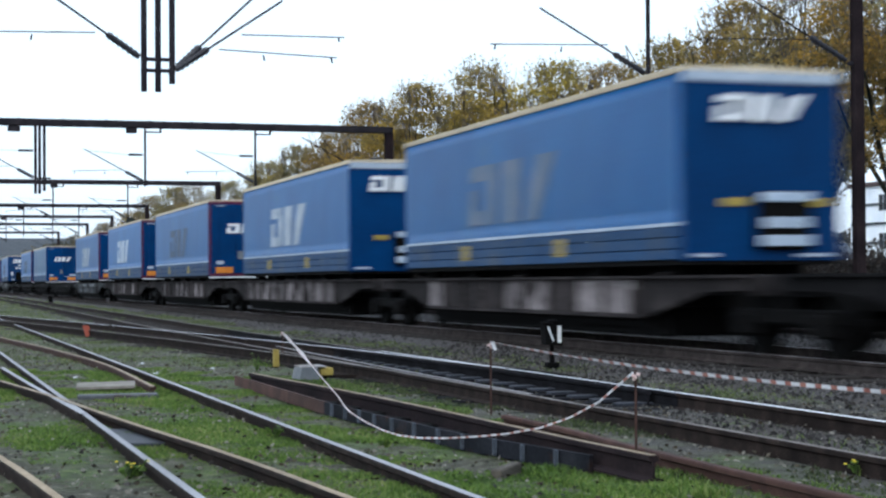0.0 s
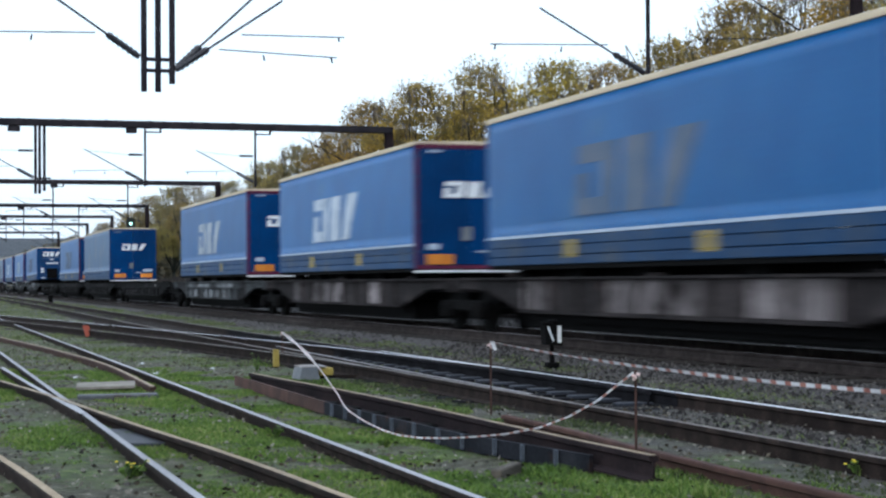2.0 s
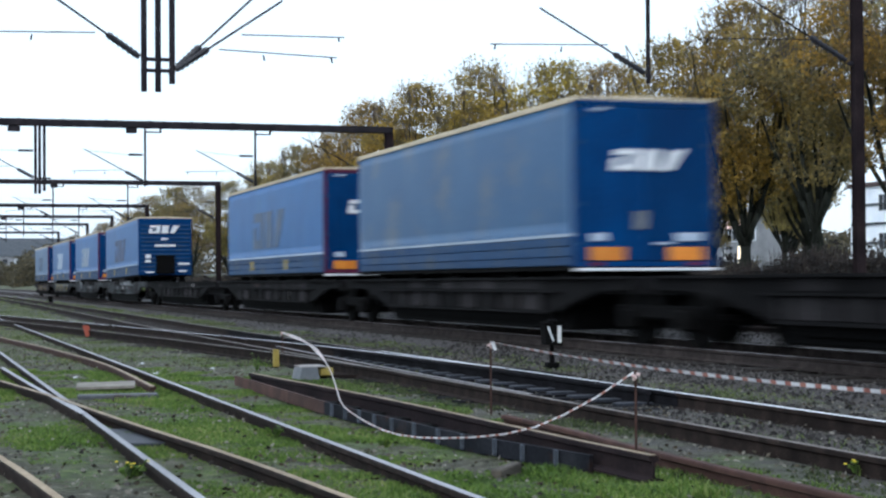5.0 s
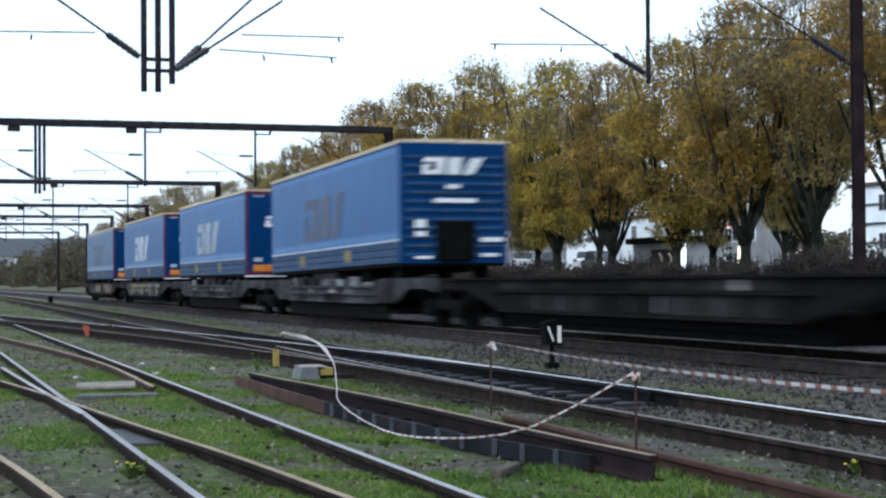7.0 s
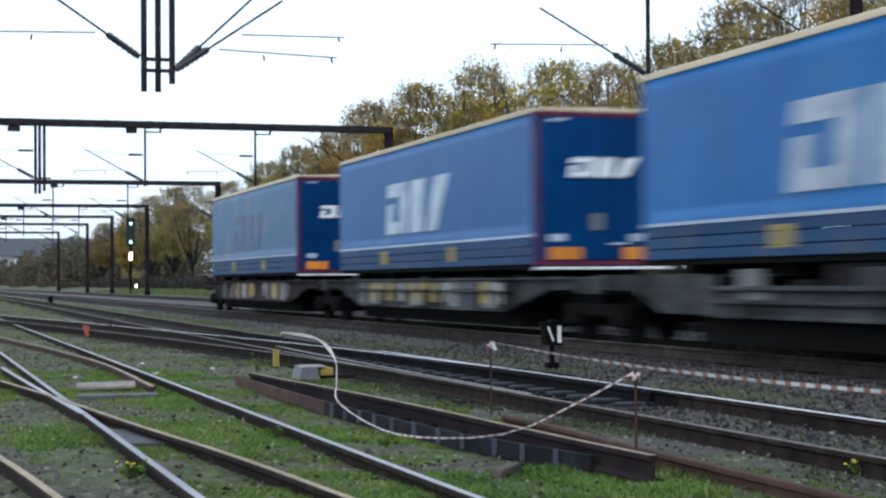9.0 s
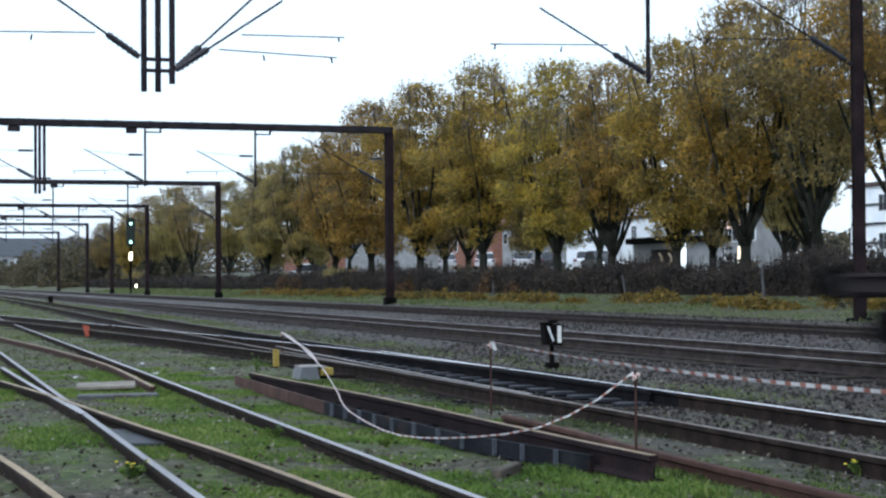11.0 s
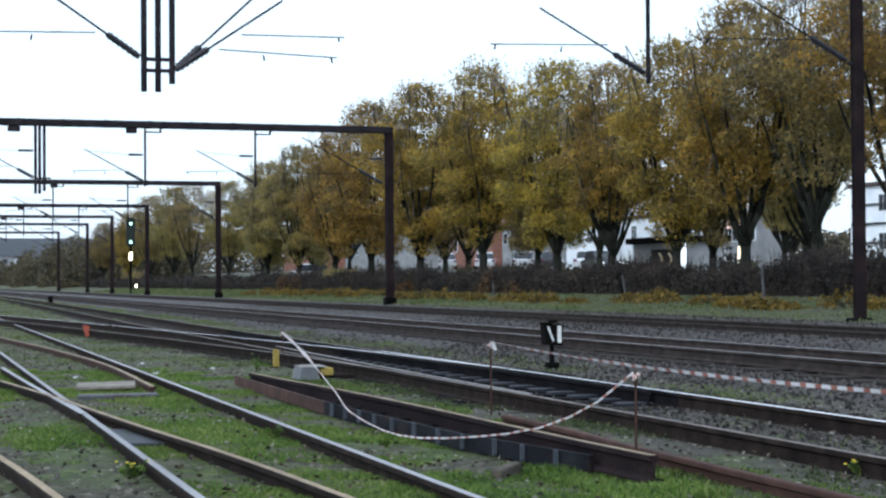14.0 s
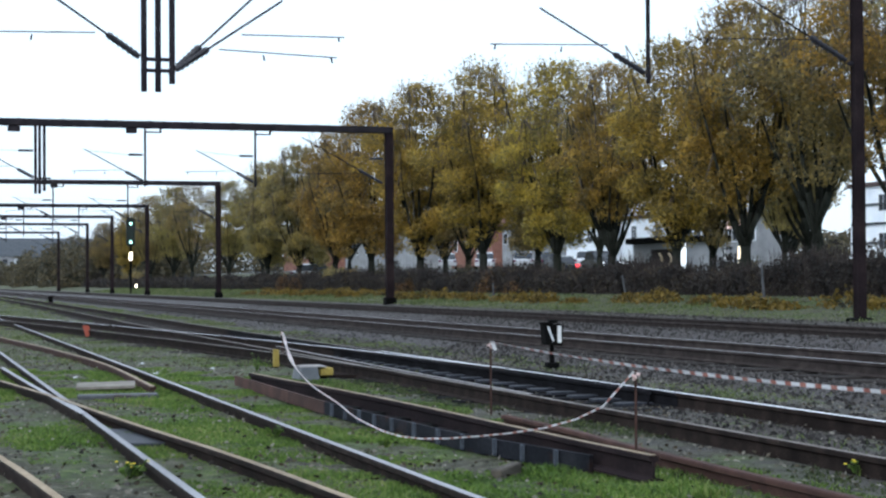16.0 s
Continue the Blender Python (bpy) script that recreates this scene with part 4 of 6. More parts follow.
    boxes("weight_box", [(7.75, 8.15, y - 0.1, y + 0.1, top - 0.2, top)], DARK_STEEL, t, "", 0.02)
    return t


gantry(29.2, 18.48, 0.18, 6.9, [(13.78, 4.86)], (3.95, 4.42), "dark steel gantry spanning the tracks, brown mast in grass", w=0.105)
gantry(62.3, 18.07, 0.36, 6.89, [(8.46, 4.68), (12.69, 4.70)], (4.42, 4.37), "dark steel gantry spanning the tracks, brown mast in grass")
gantry(97.4, 17.57, 0.42, 6.83, [(7.9, 4.7), (12.2, 4.7)], None, "dark steel gantry spanning the tracks, brown mast in grass", 0)
gantry(127.9, 17.5, 0.42, 6.88, [(8.2, 4.7), (12.3, 4.7)], None, "dark distant steel gantry spanning the tracks", 0)
gantry(152.0, 17.6, 0.42, 7.0, [(8.2, 4.8), (12.3, 4.8)], (4.4, 4.6), "dark distant steel gantry spanning the tracks", 0)
gantry(174.0, 17.6, 0.42, 7.1, [(8.2, 4.8)], None, "dark distant steel gantry spanning the tracks", 0)
gantry(209.0, 17.6, 0.42, 7.3, [(8.2, 4.8)], None, "dark distant steel gantry spanning the tracks", 0)


# ---- trees ----
def twigs(starts, ends, r0, r1, sides=3):
    """Many thin tapered twigs as arrays."""
    d = ends - starts
    d = d / np.linalg.norm(d, axis=1)[:, None]
    side = np.cross(d, np.array([0.31, 0.93, 0.19]))
    side /= np.linalg.norm(side, axis=1)[:, None]
    up = np.cross(d, side)
    rings = []
    for c, r in ((starts, r0), (ends, r1)):
        for k in range(sides):
            a = 2 * math.pi * k / sides
            rings.append(c + (side * math.cos(a) + up * math.sin(a)) * np.reshape(r, (-1, 1)))
    v = np.stack(rings, 1).reshape(-1, 3)
    base = np.arange(len(starts))[:, None] * 2 * sides
    f = np.concatenate([base + np.array([k, (k + 1) % sides, sides + (k + 1) % sides, sides + k]) for k in range(sides)])
    return v, f


def crown_radius(s):
    """Half the crown's width, as a share, at a share s of its height."""
    return np.minimum(1.0, 0.3 + 1.3 * s) * (1 - np.clip(s, 0, 1) ** 2.2) ** 0.7


def tree_meshes(seed, height, width, count, size, bare=0.2, low=0.26):
    """Low forked trunk with upswept limbs, leaf clumps with dark gaps between them, and bare twigs in the thin top."""
    rng = np.random.default_rng(seed)
    bm = bmesh.new()
    fork = height * 0.15
    rod(bm, (0, 0, -0.3), (0.03, 0.02, fork), 0.2, 0.17, 10)
    rod(bm, (0.02, 0.01, fork - 0.1), (0.04, 0.02, fork + 0.5), 0.17, 0.1, 10)
    nodes = []
    limbs = 12
    for i in range(limbs):
        az = i * 2.4 + rng.uniform(-0.4, 0.4)
        lean = rng.uniform(0.14, 0.58) if i else 0.04
        ln = height * rng.uniform(0.62, 0.86) * (1 - 0.3 * lean)
        p = Vector((0, 0, fork * rng.uniform(0.8, 1.25)))
        d = Vector((math.cos(az) * lean, math.sin(az) * lean, 0.85)).normalized()
        r = 0.1
        for k in range(6):
            e = p + d * (ln / 6)
            rod(bm, p, e, r, r * 0.74, 6)
            nodes.append(tuple(e))
            p, r = e, r * 0.74
            d = (d + Vector((rng.uniform(-0.12, 0.12), rng.uniform(-0.12, 0.12), 0.2))).normalized()
    N = np.array(nodes)
    m = 170
    h = rng.uniform(0.0, 1.0, m) ** 0.92
    az = rng.uniform(0, 2 * math.pi, m)
    lobe = 1 + 0.22 * np.sin(az * 3 + seed) + 0.14 * np.sin(az * 5 + h * 9)
    rad = width * crown_radius(h) * lobe * np.sqrt(rng.uniform(0.16, 1.0, m))
    C = np.stack([rad * np.cos(az), rad * np.sin(az), height * (low + (0.96 - low) * h)], 1)
    C[:, 2] += rng.uniform(-0.4, 0.9, m) * (h < 0.25)
    thin = np.clip((h - 0.55) / 0.4, 0, 1)
    keep = rng.uniform(size=m) > bare + 0.5 * thin
    C, h, thin = C[keep], h[keep], thin[keep]
    R = rng.uniform(0.34, 0.78, len(C)) * (1 - 0.35 * thin) * height / 10
    near = np.argmin(((C[:, None] - N[None] + np.array([0, 0, 0.9])) ** 2).sum(2), 1)
    tv, tf = twigs(N[near], C, np.full(len(C), 0.035), np.full(len(C), 0.01))
    nt = 620
    th = rng.uniform(0.35, 0.93, nt)
    ta = rng.uniform(0, 2 * math.pi, nt)
    tr = width * crown_radius(th) * rng.uniform(0.3, 0.95, nt)
    T0 = np.stack([tr * np.cos(ta), tr * np.sin(ta), height * (low + (0.96 - low) * th)], 1)
    T1 = T0 + np.stack([np.cos(ta) * 0.25, np.sin(ta) * 0.25, np.ones(nt)], 1) * (rng.uniform(0.5, 1.25, nt) * height / 10)[:, None] + rng.normal(0, 0.12, (nt, 3))
    T1[:, 2] = np.minimum(T1[:, 2], height * rng.uniform(0.93, 1.0, nt))
    sv, sf = twigs(T0, T1, np.full(nt, 0.011), np.full(nt, 0.005))
    wts = R ** 2 * (1 - 0.4 * thin)
    idx = rng.choice(len(C), int(count * 0.88), p=wts / wts.sum())
    d = rng.normal(size=(len(idx), 3))
    d /= np.linalg.norm(d, axis=1)[:, None]
    c = C[idx] + d * (R[idx] * rng.uniform(0.25, 1.12, len(idx)) ** 0.6)[:, None] * np.array([1.15, 1.15, 0.72])
    k = rng.integers(0, nt, count - len(idx))
    c = np.concatenate([c, T0[k] + (T1[k] - T0[k]) * rng.uniform(0.1, 1.0, (len(k), 1)) + rng.normal(0, 0.07, (len(k), 3))])
    v, f = leaves(c, size, rng, aspect=0.75, tri=True)
    tw = np.concatenate([tv, sv])
    fw = np.concatenate([tf, sf + len(tv)])
    return done("trunk", bm, BARK, True), soup("branchwork", tw, fw, TWIG), v, f


TREE_KINDS = []
for i, (h, w, n, bare, low) in enumerate(((10.0, 2.9, 34000, 0.2, 0.2), (10.0, 2.75, 34000, 0.24, 0.22), (10.0, 3.0, 34000, 0.2, 0.19), (10.0, 3.4, 17000, 0.46, 0.34), (10.0, 2.9, 25000, 0.32, 0.3))):
    tk, tw, v, f = tree_meshes(40 + i, h, w, n, 0.062, bare, low)
    TREE_KINDS.append((tk, tw, soup("crown", v, f, LEAF_OLIVE), soup("crown", v, f, LEAF_GREEN)))


def tree(x, y, kind, tone, s, turn, label):
    t = thing("street_tree", label, "tree", "trees along the street")
    tk = TREE_KINDS[kind]
    for name, me in (("trunk", tk[0]), ("branchwork", tk[1]), ("crown", tk[2 + tone])):
        ob = new(name, me)
        ob.parent = t
        if name == "branchwork":
            tagged(ob, kind="stuff")
    t.matrix_basis = pose(x, y, float(ground_z(x, y)), 0, 0, turn) @ Matrix.Scale(s, 4)
    return t


def build_trees():
    rng = random.Random(5)
    # place along the street, tone, height as a share of ten metres, kind
    row = [(32.0, 1, 1.1, 3), (36.0, 0, 0.95, 3), (40.3, 1, 0.95, 3), (43.6, 0, 0.9, 4), (49.4, 0, 0.87, 0), (54.6, 0, 0.85, 4), (59.2, 0, 0.93, 2), (68.0, 0, 1.04, 1), (76.3, 0, 1.05, 0), (86.0, 0, 1.06, 2), (95.0, 0, 0.99, 1), (104.5, 1, 0.97, 0),
           (114.0, 1, 0.93, 2), (127.0, 1, 0.86, 4), (145.0, 1, 0.95, 3), (159.0, 1, 1.0, 4), (172, 1, 0.98, 4), (190, 0, 0.9, 1), (215, 1, 0.85, 4)]
    for y, tone, s, kind in row:
        tree(24 + rng.uniform(-0.3, 0.3), y, kind, tone, s, rng.uniform(0, 360), ("olive-yellow" if tone == 0 else "brownish green") + " autumn street tree with upswept limbs behind the hedge")
    for i, y in enumerate((49, 58, 67, 76, 86, 97, 108, 122, 140, 240)):
        tree(30 + rng.uniform(-1.0, 1.5), y + rng.uniform(-1, 3), (4, 1, 3, 2)[i % 4], 1, rng.uniform(0.82, 0.95), rng.uniform(0, 360), "brownish autumn tree across the street")
    for x, y in ((44.0, 76.0), (41.0, 71.5)):
        tree(x, y, 4, 1, rng.uniform(0.7, 0.8), rng.uniform(0, 360), "dark brownish tree before the pale hall")


build_trees()


# ---- hedge ----
def build_hedge():
    rng = np.random.default_rng(3)
    for y0, y1 in ((28, 44), (44, 60), (60, 82), (82, 110), (110, 150), (150, 220)):
        def top(y):
            return 0.74 + 0.08 * np.sin(y * 1.7) + 0.14 * np.sin(y * 0.53 + 1) + 0.08 * np.sin(y * 4.1)
        far = 1 + (y0 / 60) ** 2
        n = int((y1 - y0) * 3000 / far)
        y = rng.uniform(y0, y1, n)
        x = 22.3 + rng.normal(0, 0.33, n)
        z = ground_z(x, y) + top(y) * np.minimum(rng.uniform(0, 1, n) ** 0.75 * 1.05, 1.3 * rng.uniform(0, 1, n) ** 0.3)
        v, f = leaves(np.stack([x, y, z], 1), 0.026 * (1 + y0 / 60), rng)
        t = thing("hedge", "dark purple-brown clipped hedge along the railway verge", "hedge", "hedge runs")
        ob = new("foliage", soup("foliage", v, f, LEAF_HEDGE))
        ob.parent = t
        n = int((y1 - y0) * 130 / far)
        y = rng.uniform(y0, y1, n)
        x = 22.3 + rng.normal(0, 0.28, n)
        a = np.stack([x, y, ground_z(x, y) - 0.05], 1)
        b = a + np.stack([rng.normal(0, 0.16, n), rng.normal(0, 0.22, n), top(y) * rng.uniform(0.9, 1.5, n)], 1)
        v, f = twigs(a, b, np.full(n, 0.014), np.full(n, 0.006))
        ob = new("branchwork", soup("branchwork", v, f, HEDGE_TWIG))
        ob.parent = t
        tagged(ob, kind="stuff")


HEDGE_TWIG = surface("hedge_twigs", (0.018, 0.015, 0.015), (0.032, 0.027, 0.026), (0.055, 0.046, 0.042), 0.95, 0, 4, 30, 0, 0.01, spec=0.1)
build_hedge()


# ---- things in the yard ----
def stake(x, y, top, label):
    t = thing("barrier_stake", label, "stake", "stakes of the tape barrier")
    bm = bmesh.new()
    z = float(ground_z(x, y))
    rod(bm, (x, y, z - 0.2), (x + 0.004, y, top), 0.011, 0.010, 6)
    part("rod", bm, RUST_RED, t)
    bm = bmesh.new()
    rng = random.Random(int(x * 100))
    for i in range(4):
        a = rng.uniform(0, 6)
        rod(bm, (x, y, top - 0.02 - i * 0.01), (x + 0.035 * math.cos(a), y - 0.015, top - 0.02 - i * 0.01 + 0.025 * math.sin(a)), 0.007, 0.012, 5)
    part("knot", bm, TAPE_PINK, t, "knotted white and red tape")
    return t


TAPE_WHITE = surface("white_plastic_tape", (0.72, 0.72, 0.74), (0.8, 0.8, 0.82), (0.86, 0.86, 0.88), 0.35, 0, 6, 40, 0.05, 0.001)
TAPE_PINK = surface("crumpled_tape", (0.45, 0.3, 0.28), (0.58, 0.44, 0.42), (0.72, 0.62, 0.6), 0.4, 0, 30, 90, 0.05, 0.001)
TAPE_RED = surface("red_plastic_tape", (0.345, 0.153, 0.136), (0.46, 0.221, 0.187), (0.552, 0.306, 0.255), 0.35, 0, 6, 40, 0.05, 0.001)
stake(4.6, 10.0, 0.41, "thin rusty rod with knotted tape standing in grass")
stake(5.36, 14.99, 0.43, "thin rusty rod with a hanging tape end in grass")
stake(5.77, 26.2, 0.21, "thin rusty rod holding the loose tape's end")
stake(6.36, 8.9, 0.27, "thin rusty rod beside the siding rail")


def ribbon(points, width, stripe, twist):
    """A thin striped ribbon along a line of points: alternate stripes take the second material."""
    bm = bmesh.new()
    P = [Vector(p) for p in points]
    seg = [(b - a).length for a, b in zip(P, P[1:])]
    total = sum(seg)
    n = max(2, int(total / stripe * 3))
    rows = []
    for i in range(n + 1):
        s = total * i / n
        at = s
        j = 0
        while j < len(seg) - 1 and s > seg[j]:
            s -= seg[j]
            j += 1
        p = P[j].lerp(P[j + 1], min(1, s / seg[j]))
        d = (P[j + 1] - P[j]).normalized()
        u = (Vector((0, 0, 1)) - d * d.z).normalized()
        a = twist(at)
        k = (u * math.cos(a) + d.cross(u) * math.sin(a)) * width / 2
        rows.append((bm.verts.new(p - k), bm.verts.new(p + k)))
    for i in range(n):
        f = bm.faces.new((rows[i][0], rows[i + 1][0], rows[i + 1][1], rows[i][1]))
        f.material_index = 1 if i % 5 >= 3 else 0
    bmesh.ops.solidify(bm, geom=bm.faces[:], thickness=0.002)
    return bm


def sag(a, b, drop, n=24):
    a, b = Vector(a), Vector(b)
    return [a.lerp(b, i / n) - Vector((0, 0, drop * 4 * (i / n) * (1 - i / n))) for i in range(n + 1)]


tight = thing("barrier_tape", "taut red and white barrier tape between thin rods", "barrier tape")
part("ribbon", ribbon(sag((5.36, 14.99, 0.42), (6.36, 8.9, 0.25), 0.06), 0.031, 0.1, lambda s: max(0.1, 1.05 - 0.16 * s) + 0.15 * math.sin(s * 5.0)), (TAPE_WHITE, TAPE_RED), tight)
part("loose_end", ribbon([(5.37, 14.97, 0.42), (5.385, 14.96, 0.38), (5.40, 14.95, 0.34)], 0.04, 0.1, lambda t: 0.4), (TAPE_WHITE, TAPE_RED), tight)

# the slack tape, blown by the wind: short stiff lengths that follow one another
slack = thing("barrier_tape", "slack red and white barrier tape blowing over grass", "barrier tape")
STILL = [Vector(p) for p in ((5.77, 26.2, 0.2), (4.62, 20.5, 0.02), (4.02, 17.0, -0.06), (3.80, 14.9, -0.12), (3.71, 13.7, -0.19), (3.79, 12.6, -0.24), (4.06, 11.6, -0.15), (4.38, 10.8, -0.01), (4.50, 10.15, 0.2), (4.58, 10.0, 0.39))]
BLOWN = [Vector(p) for p in ((5.77, 26.2, 0.2), (5.56, 23.0, 0.2), (4.94, 19.5, 0.09), (4.23, 16.6, -0.03), (3.82, 14.9, -0.12), (3.76, 13.0, -0.23), (4.0, 11.8, -0.18), (4.21, 11.15, -0.07), (4.38, 10.5, 0.16), (4.58, 10.0, 0.39))]
WIND = [(0, 0.35), (0.5, 0.45), (1, 0.55), (1.5, 0.4), (2, 0.45), (2.5, 0.35), (3, 0.6), (3.5, 0.8), (4.2, 1.0), (5.2, 0.6), (6.3, 0.3), (7, 0.9), (7.5, 0.95), (8, 0.85), (9, 1.0), (10, 0.6), (11.5, 0.45), (12.1, 0.3), (12.5, 0.35), (13, 0.55), (13.5, 0.5), (14, 0.4), (14.5, 0.08), (15, 0.3), (16, 0.02)]
PIECES = 44


def slack_line(u, n=PIECES):
    """Even points along the tape for a wind of u, through a soft curve."""
    C = [a.lerp(b, u) for a, b in zip(STILL, BLOWN)]
    C = [C[0] * 2 - C[1]] + C + [C[-1] * 2 - C[-2]]
    fine = []
    for i in range(1, len(C) - 2):
        p0, p1, p2, p3 = C[i - 1:i + 3]
        for k in range(24):
            t = k / 24
            fine.append(0.5 * (2 * p1 + (p2 - p0) * t + (2 * p0 - 5 * p1 + 4 * p2 - p3) * t * t + (3 * p1 - p0 - 3 * p2 + p3) * t**3))
    fine.append(C[-2])
    acc = [0.0]
    for a, b in zip(fine, fine[1:]):
        acc.append(acc[-1] + (b - a).length)
    out, j = [], 0
    for i in range(n + 1):
        s = acc[-1] * i / n
        while j < len(acc) - 2 and acc[j + 1] < s:
            j += 1
        f = (s - acc[j]) / max(1e-6, acc[j + 1] - acc[j])
        out.append(fine[j].lerp(fine[j + 1], min(1, f)))
    return out


def along(a, b, turn):
    d = (b - a).normalized()
    w = d.cross(Vector((0.26, 0.96, -0.08))).normalized()
    q = Matrix((w.cross(d) * -1, d, w)).transposed()
    if q.determinant() < 0:
        q = Matrix((w.cross(d), d, w)).transposed()
    return Matrix.Translation((a + b) / 2) @ q.to_4x4() @ pose(0, 0, 0, 0, turn, 0)


TAPE = []
line = slack_line(0.5)
for i in range(PIECES):
    ln = (line[i + 1] - line[i]).length * 1.06
    bm = ribbon([(0, -ln / 2, 0), (0, ln / 2, 0)], 0.013 if i > 18 else 0.024 + 0.026 * math.sin(i * 0.35) ** 2, 0.065, lambda s: 0.0)
    ob = part("tape_length", bm, (TAPE_WHITE, TAPE_RED), slack)
    TAPE.append(ob)


def switch_lantern():
    t = thing("switch_lantern", "black point indicator box with white bars beside the siding", "railway signal")
    x, y, z = 9.05, 22.6, -0.3
    bm = bmesh.new()
    rod(bm, (x, y, z - 0.05), (x, y, 0.08), 0.045, 0.03, 10)
    bx(bm, x - 0.09, x + 0.09, y - 0.09, y + 0.09, z - 0.05, z + 0.1, 0.02)
    part("stand", bm, BLACK, t)
    bm = bmesh.new()
    slab(bm, [(x - 0.13, 0.06), (x + 0.13, 0.04), (x + 0.15, 0.36), (x - 0.15, 0.38)], y - 0.09, y + 0.09, "y")
    bx(bm, x - 0.17, x - 0.02, y - 0.1, y + 0.1, 0.36, 0.395)
    bx(bm, x - 0.05, x + 0.08, y - 0.06, y + 0.06, 0.38, 0.43, 0.015)
    part("box", bm, BLACK, t)
    bm = bmesh.new()
    bx(bm, x + 0.055, x + 0.115, y - 0.1, y - 0.088, 0.09, 0.34)
    part("white_bar", bm, LAMP_WHITE, t, "upright white bar")
    bm = bmesh.new()
    slab(bm, [(x - 0.02, 0.11), (x - 0.005, 0.13), (x - 0.08, 0.33), (x - 0.11, 0.33)], y - 0.1, y - 0.088, "y")
    part("white_bar", bm, WHITE_MARK, t, "slanted white bar")


LAMP_WHITE = surface("white_signal_glass", (0.7, 0.72, 0.72), (0.76, 0.78, 0.78), (0.82, 0.83, 0.83), 0.3, 0, 4, 30, 0, 0.001)
switch_lantern()


def point_machine():
    t = thing("point_machine", "grey metal point motor box with a yellow cover", "point machine")
    x, y, z = 4.98, 21.6, -0.33
    bm = bmesh.new()
    slab(bm, [(x - 0.05, z), (x + 0.25, z), (x + 0.21, -0.13), (x + 0.0, -0.13)], y - 0.2, y + 0.25, "y")
    part("housing", bm, GREY_PAINT, t, "grey sloped housing")
    boxes("lid", [(x - 0.01, x + 0.34, y - 0.2, y + 0.25, -0.132, -0.11)], WAGON_WHITE, t, "dirty white lid", 0.01)
    boxes("cover", [(x + 0.255, x + 0.44, y - 0.17, y + 0.2, z + 0.08, -0.14)], YELLOW, t, "yellow side cover", 0.015)
    boxes("drive_rod", [(x + 0.3, x + 1.4, y - 0.02, y + 0.02, -0.29, -0.25)], RUST, t)


point_machine()


def small_post(name, label, x, y, top, w, tone, lean=0.0):
    t = thing(name, label, "marker post")
    z = float(ground_z(x, y))
    bm = bmesh.new()
    slab(bm, [(x - w / 2, z - 0.05), (x + w / 2, z - 0.05), (x + w / 2 + lean, top), (x - w / 2 + lean, top + 0.005)], y - 0.03, y + 0.03, "y")
    part("plate", bm, tone, t)
    boxes("foot", [(x - w * 0.7, x + w * 0.7, y - 0.06, y + 0.06, z - 0.06, z + 0.02)], BLACK, t)


small_post("marker_post", "short dirty yellow marker post beside the siding", 5.40, 25.0, -0.03, 0.09, YELLOW)
small_post("marker_post", "small weathered red marker plate in grass", 4.2, 41.0, -0.01, 0.15, surface("faded_red_paint", (0.25, 0.05, 0.03), (0.34, 0.075, 0.045), (0.42, 0.11, 0.07), 0.7), -0.1)
small_post("marker_post", "small dark post between the tracks", 8.9, 112.0, 0.2, 0.3, BLACK)


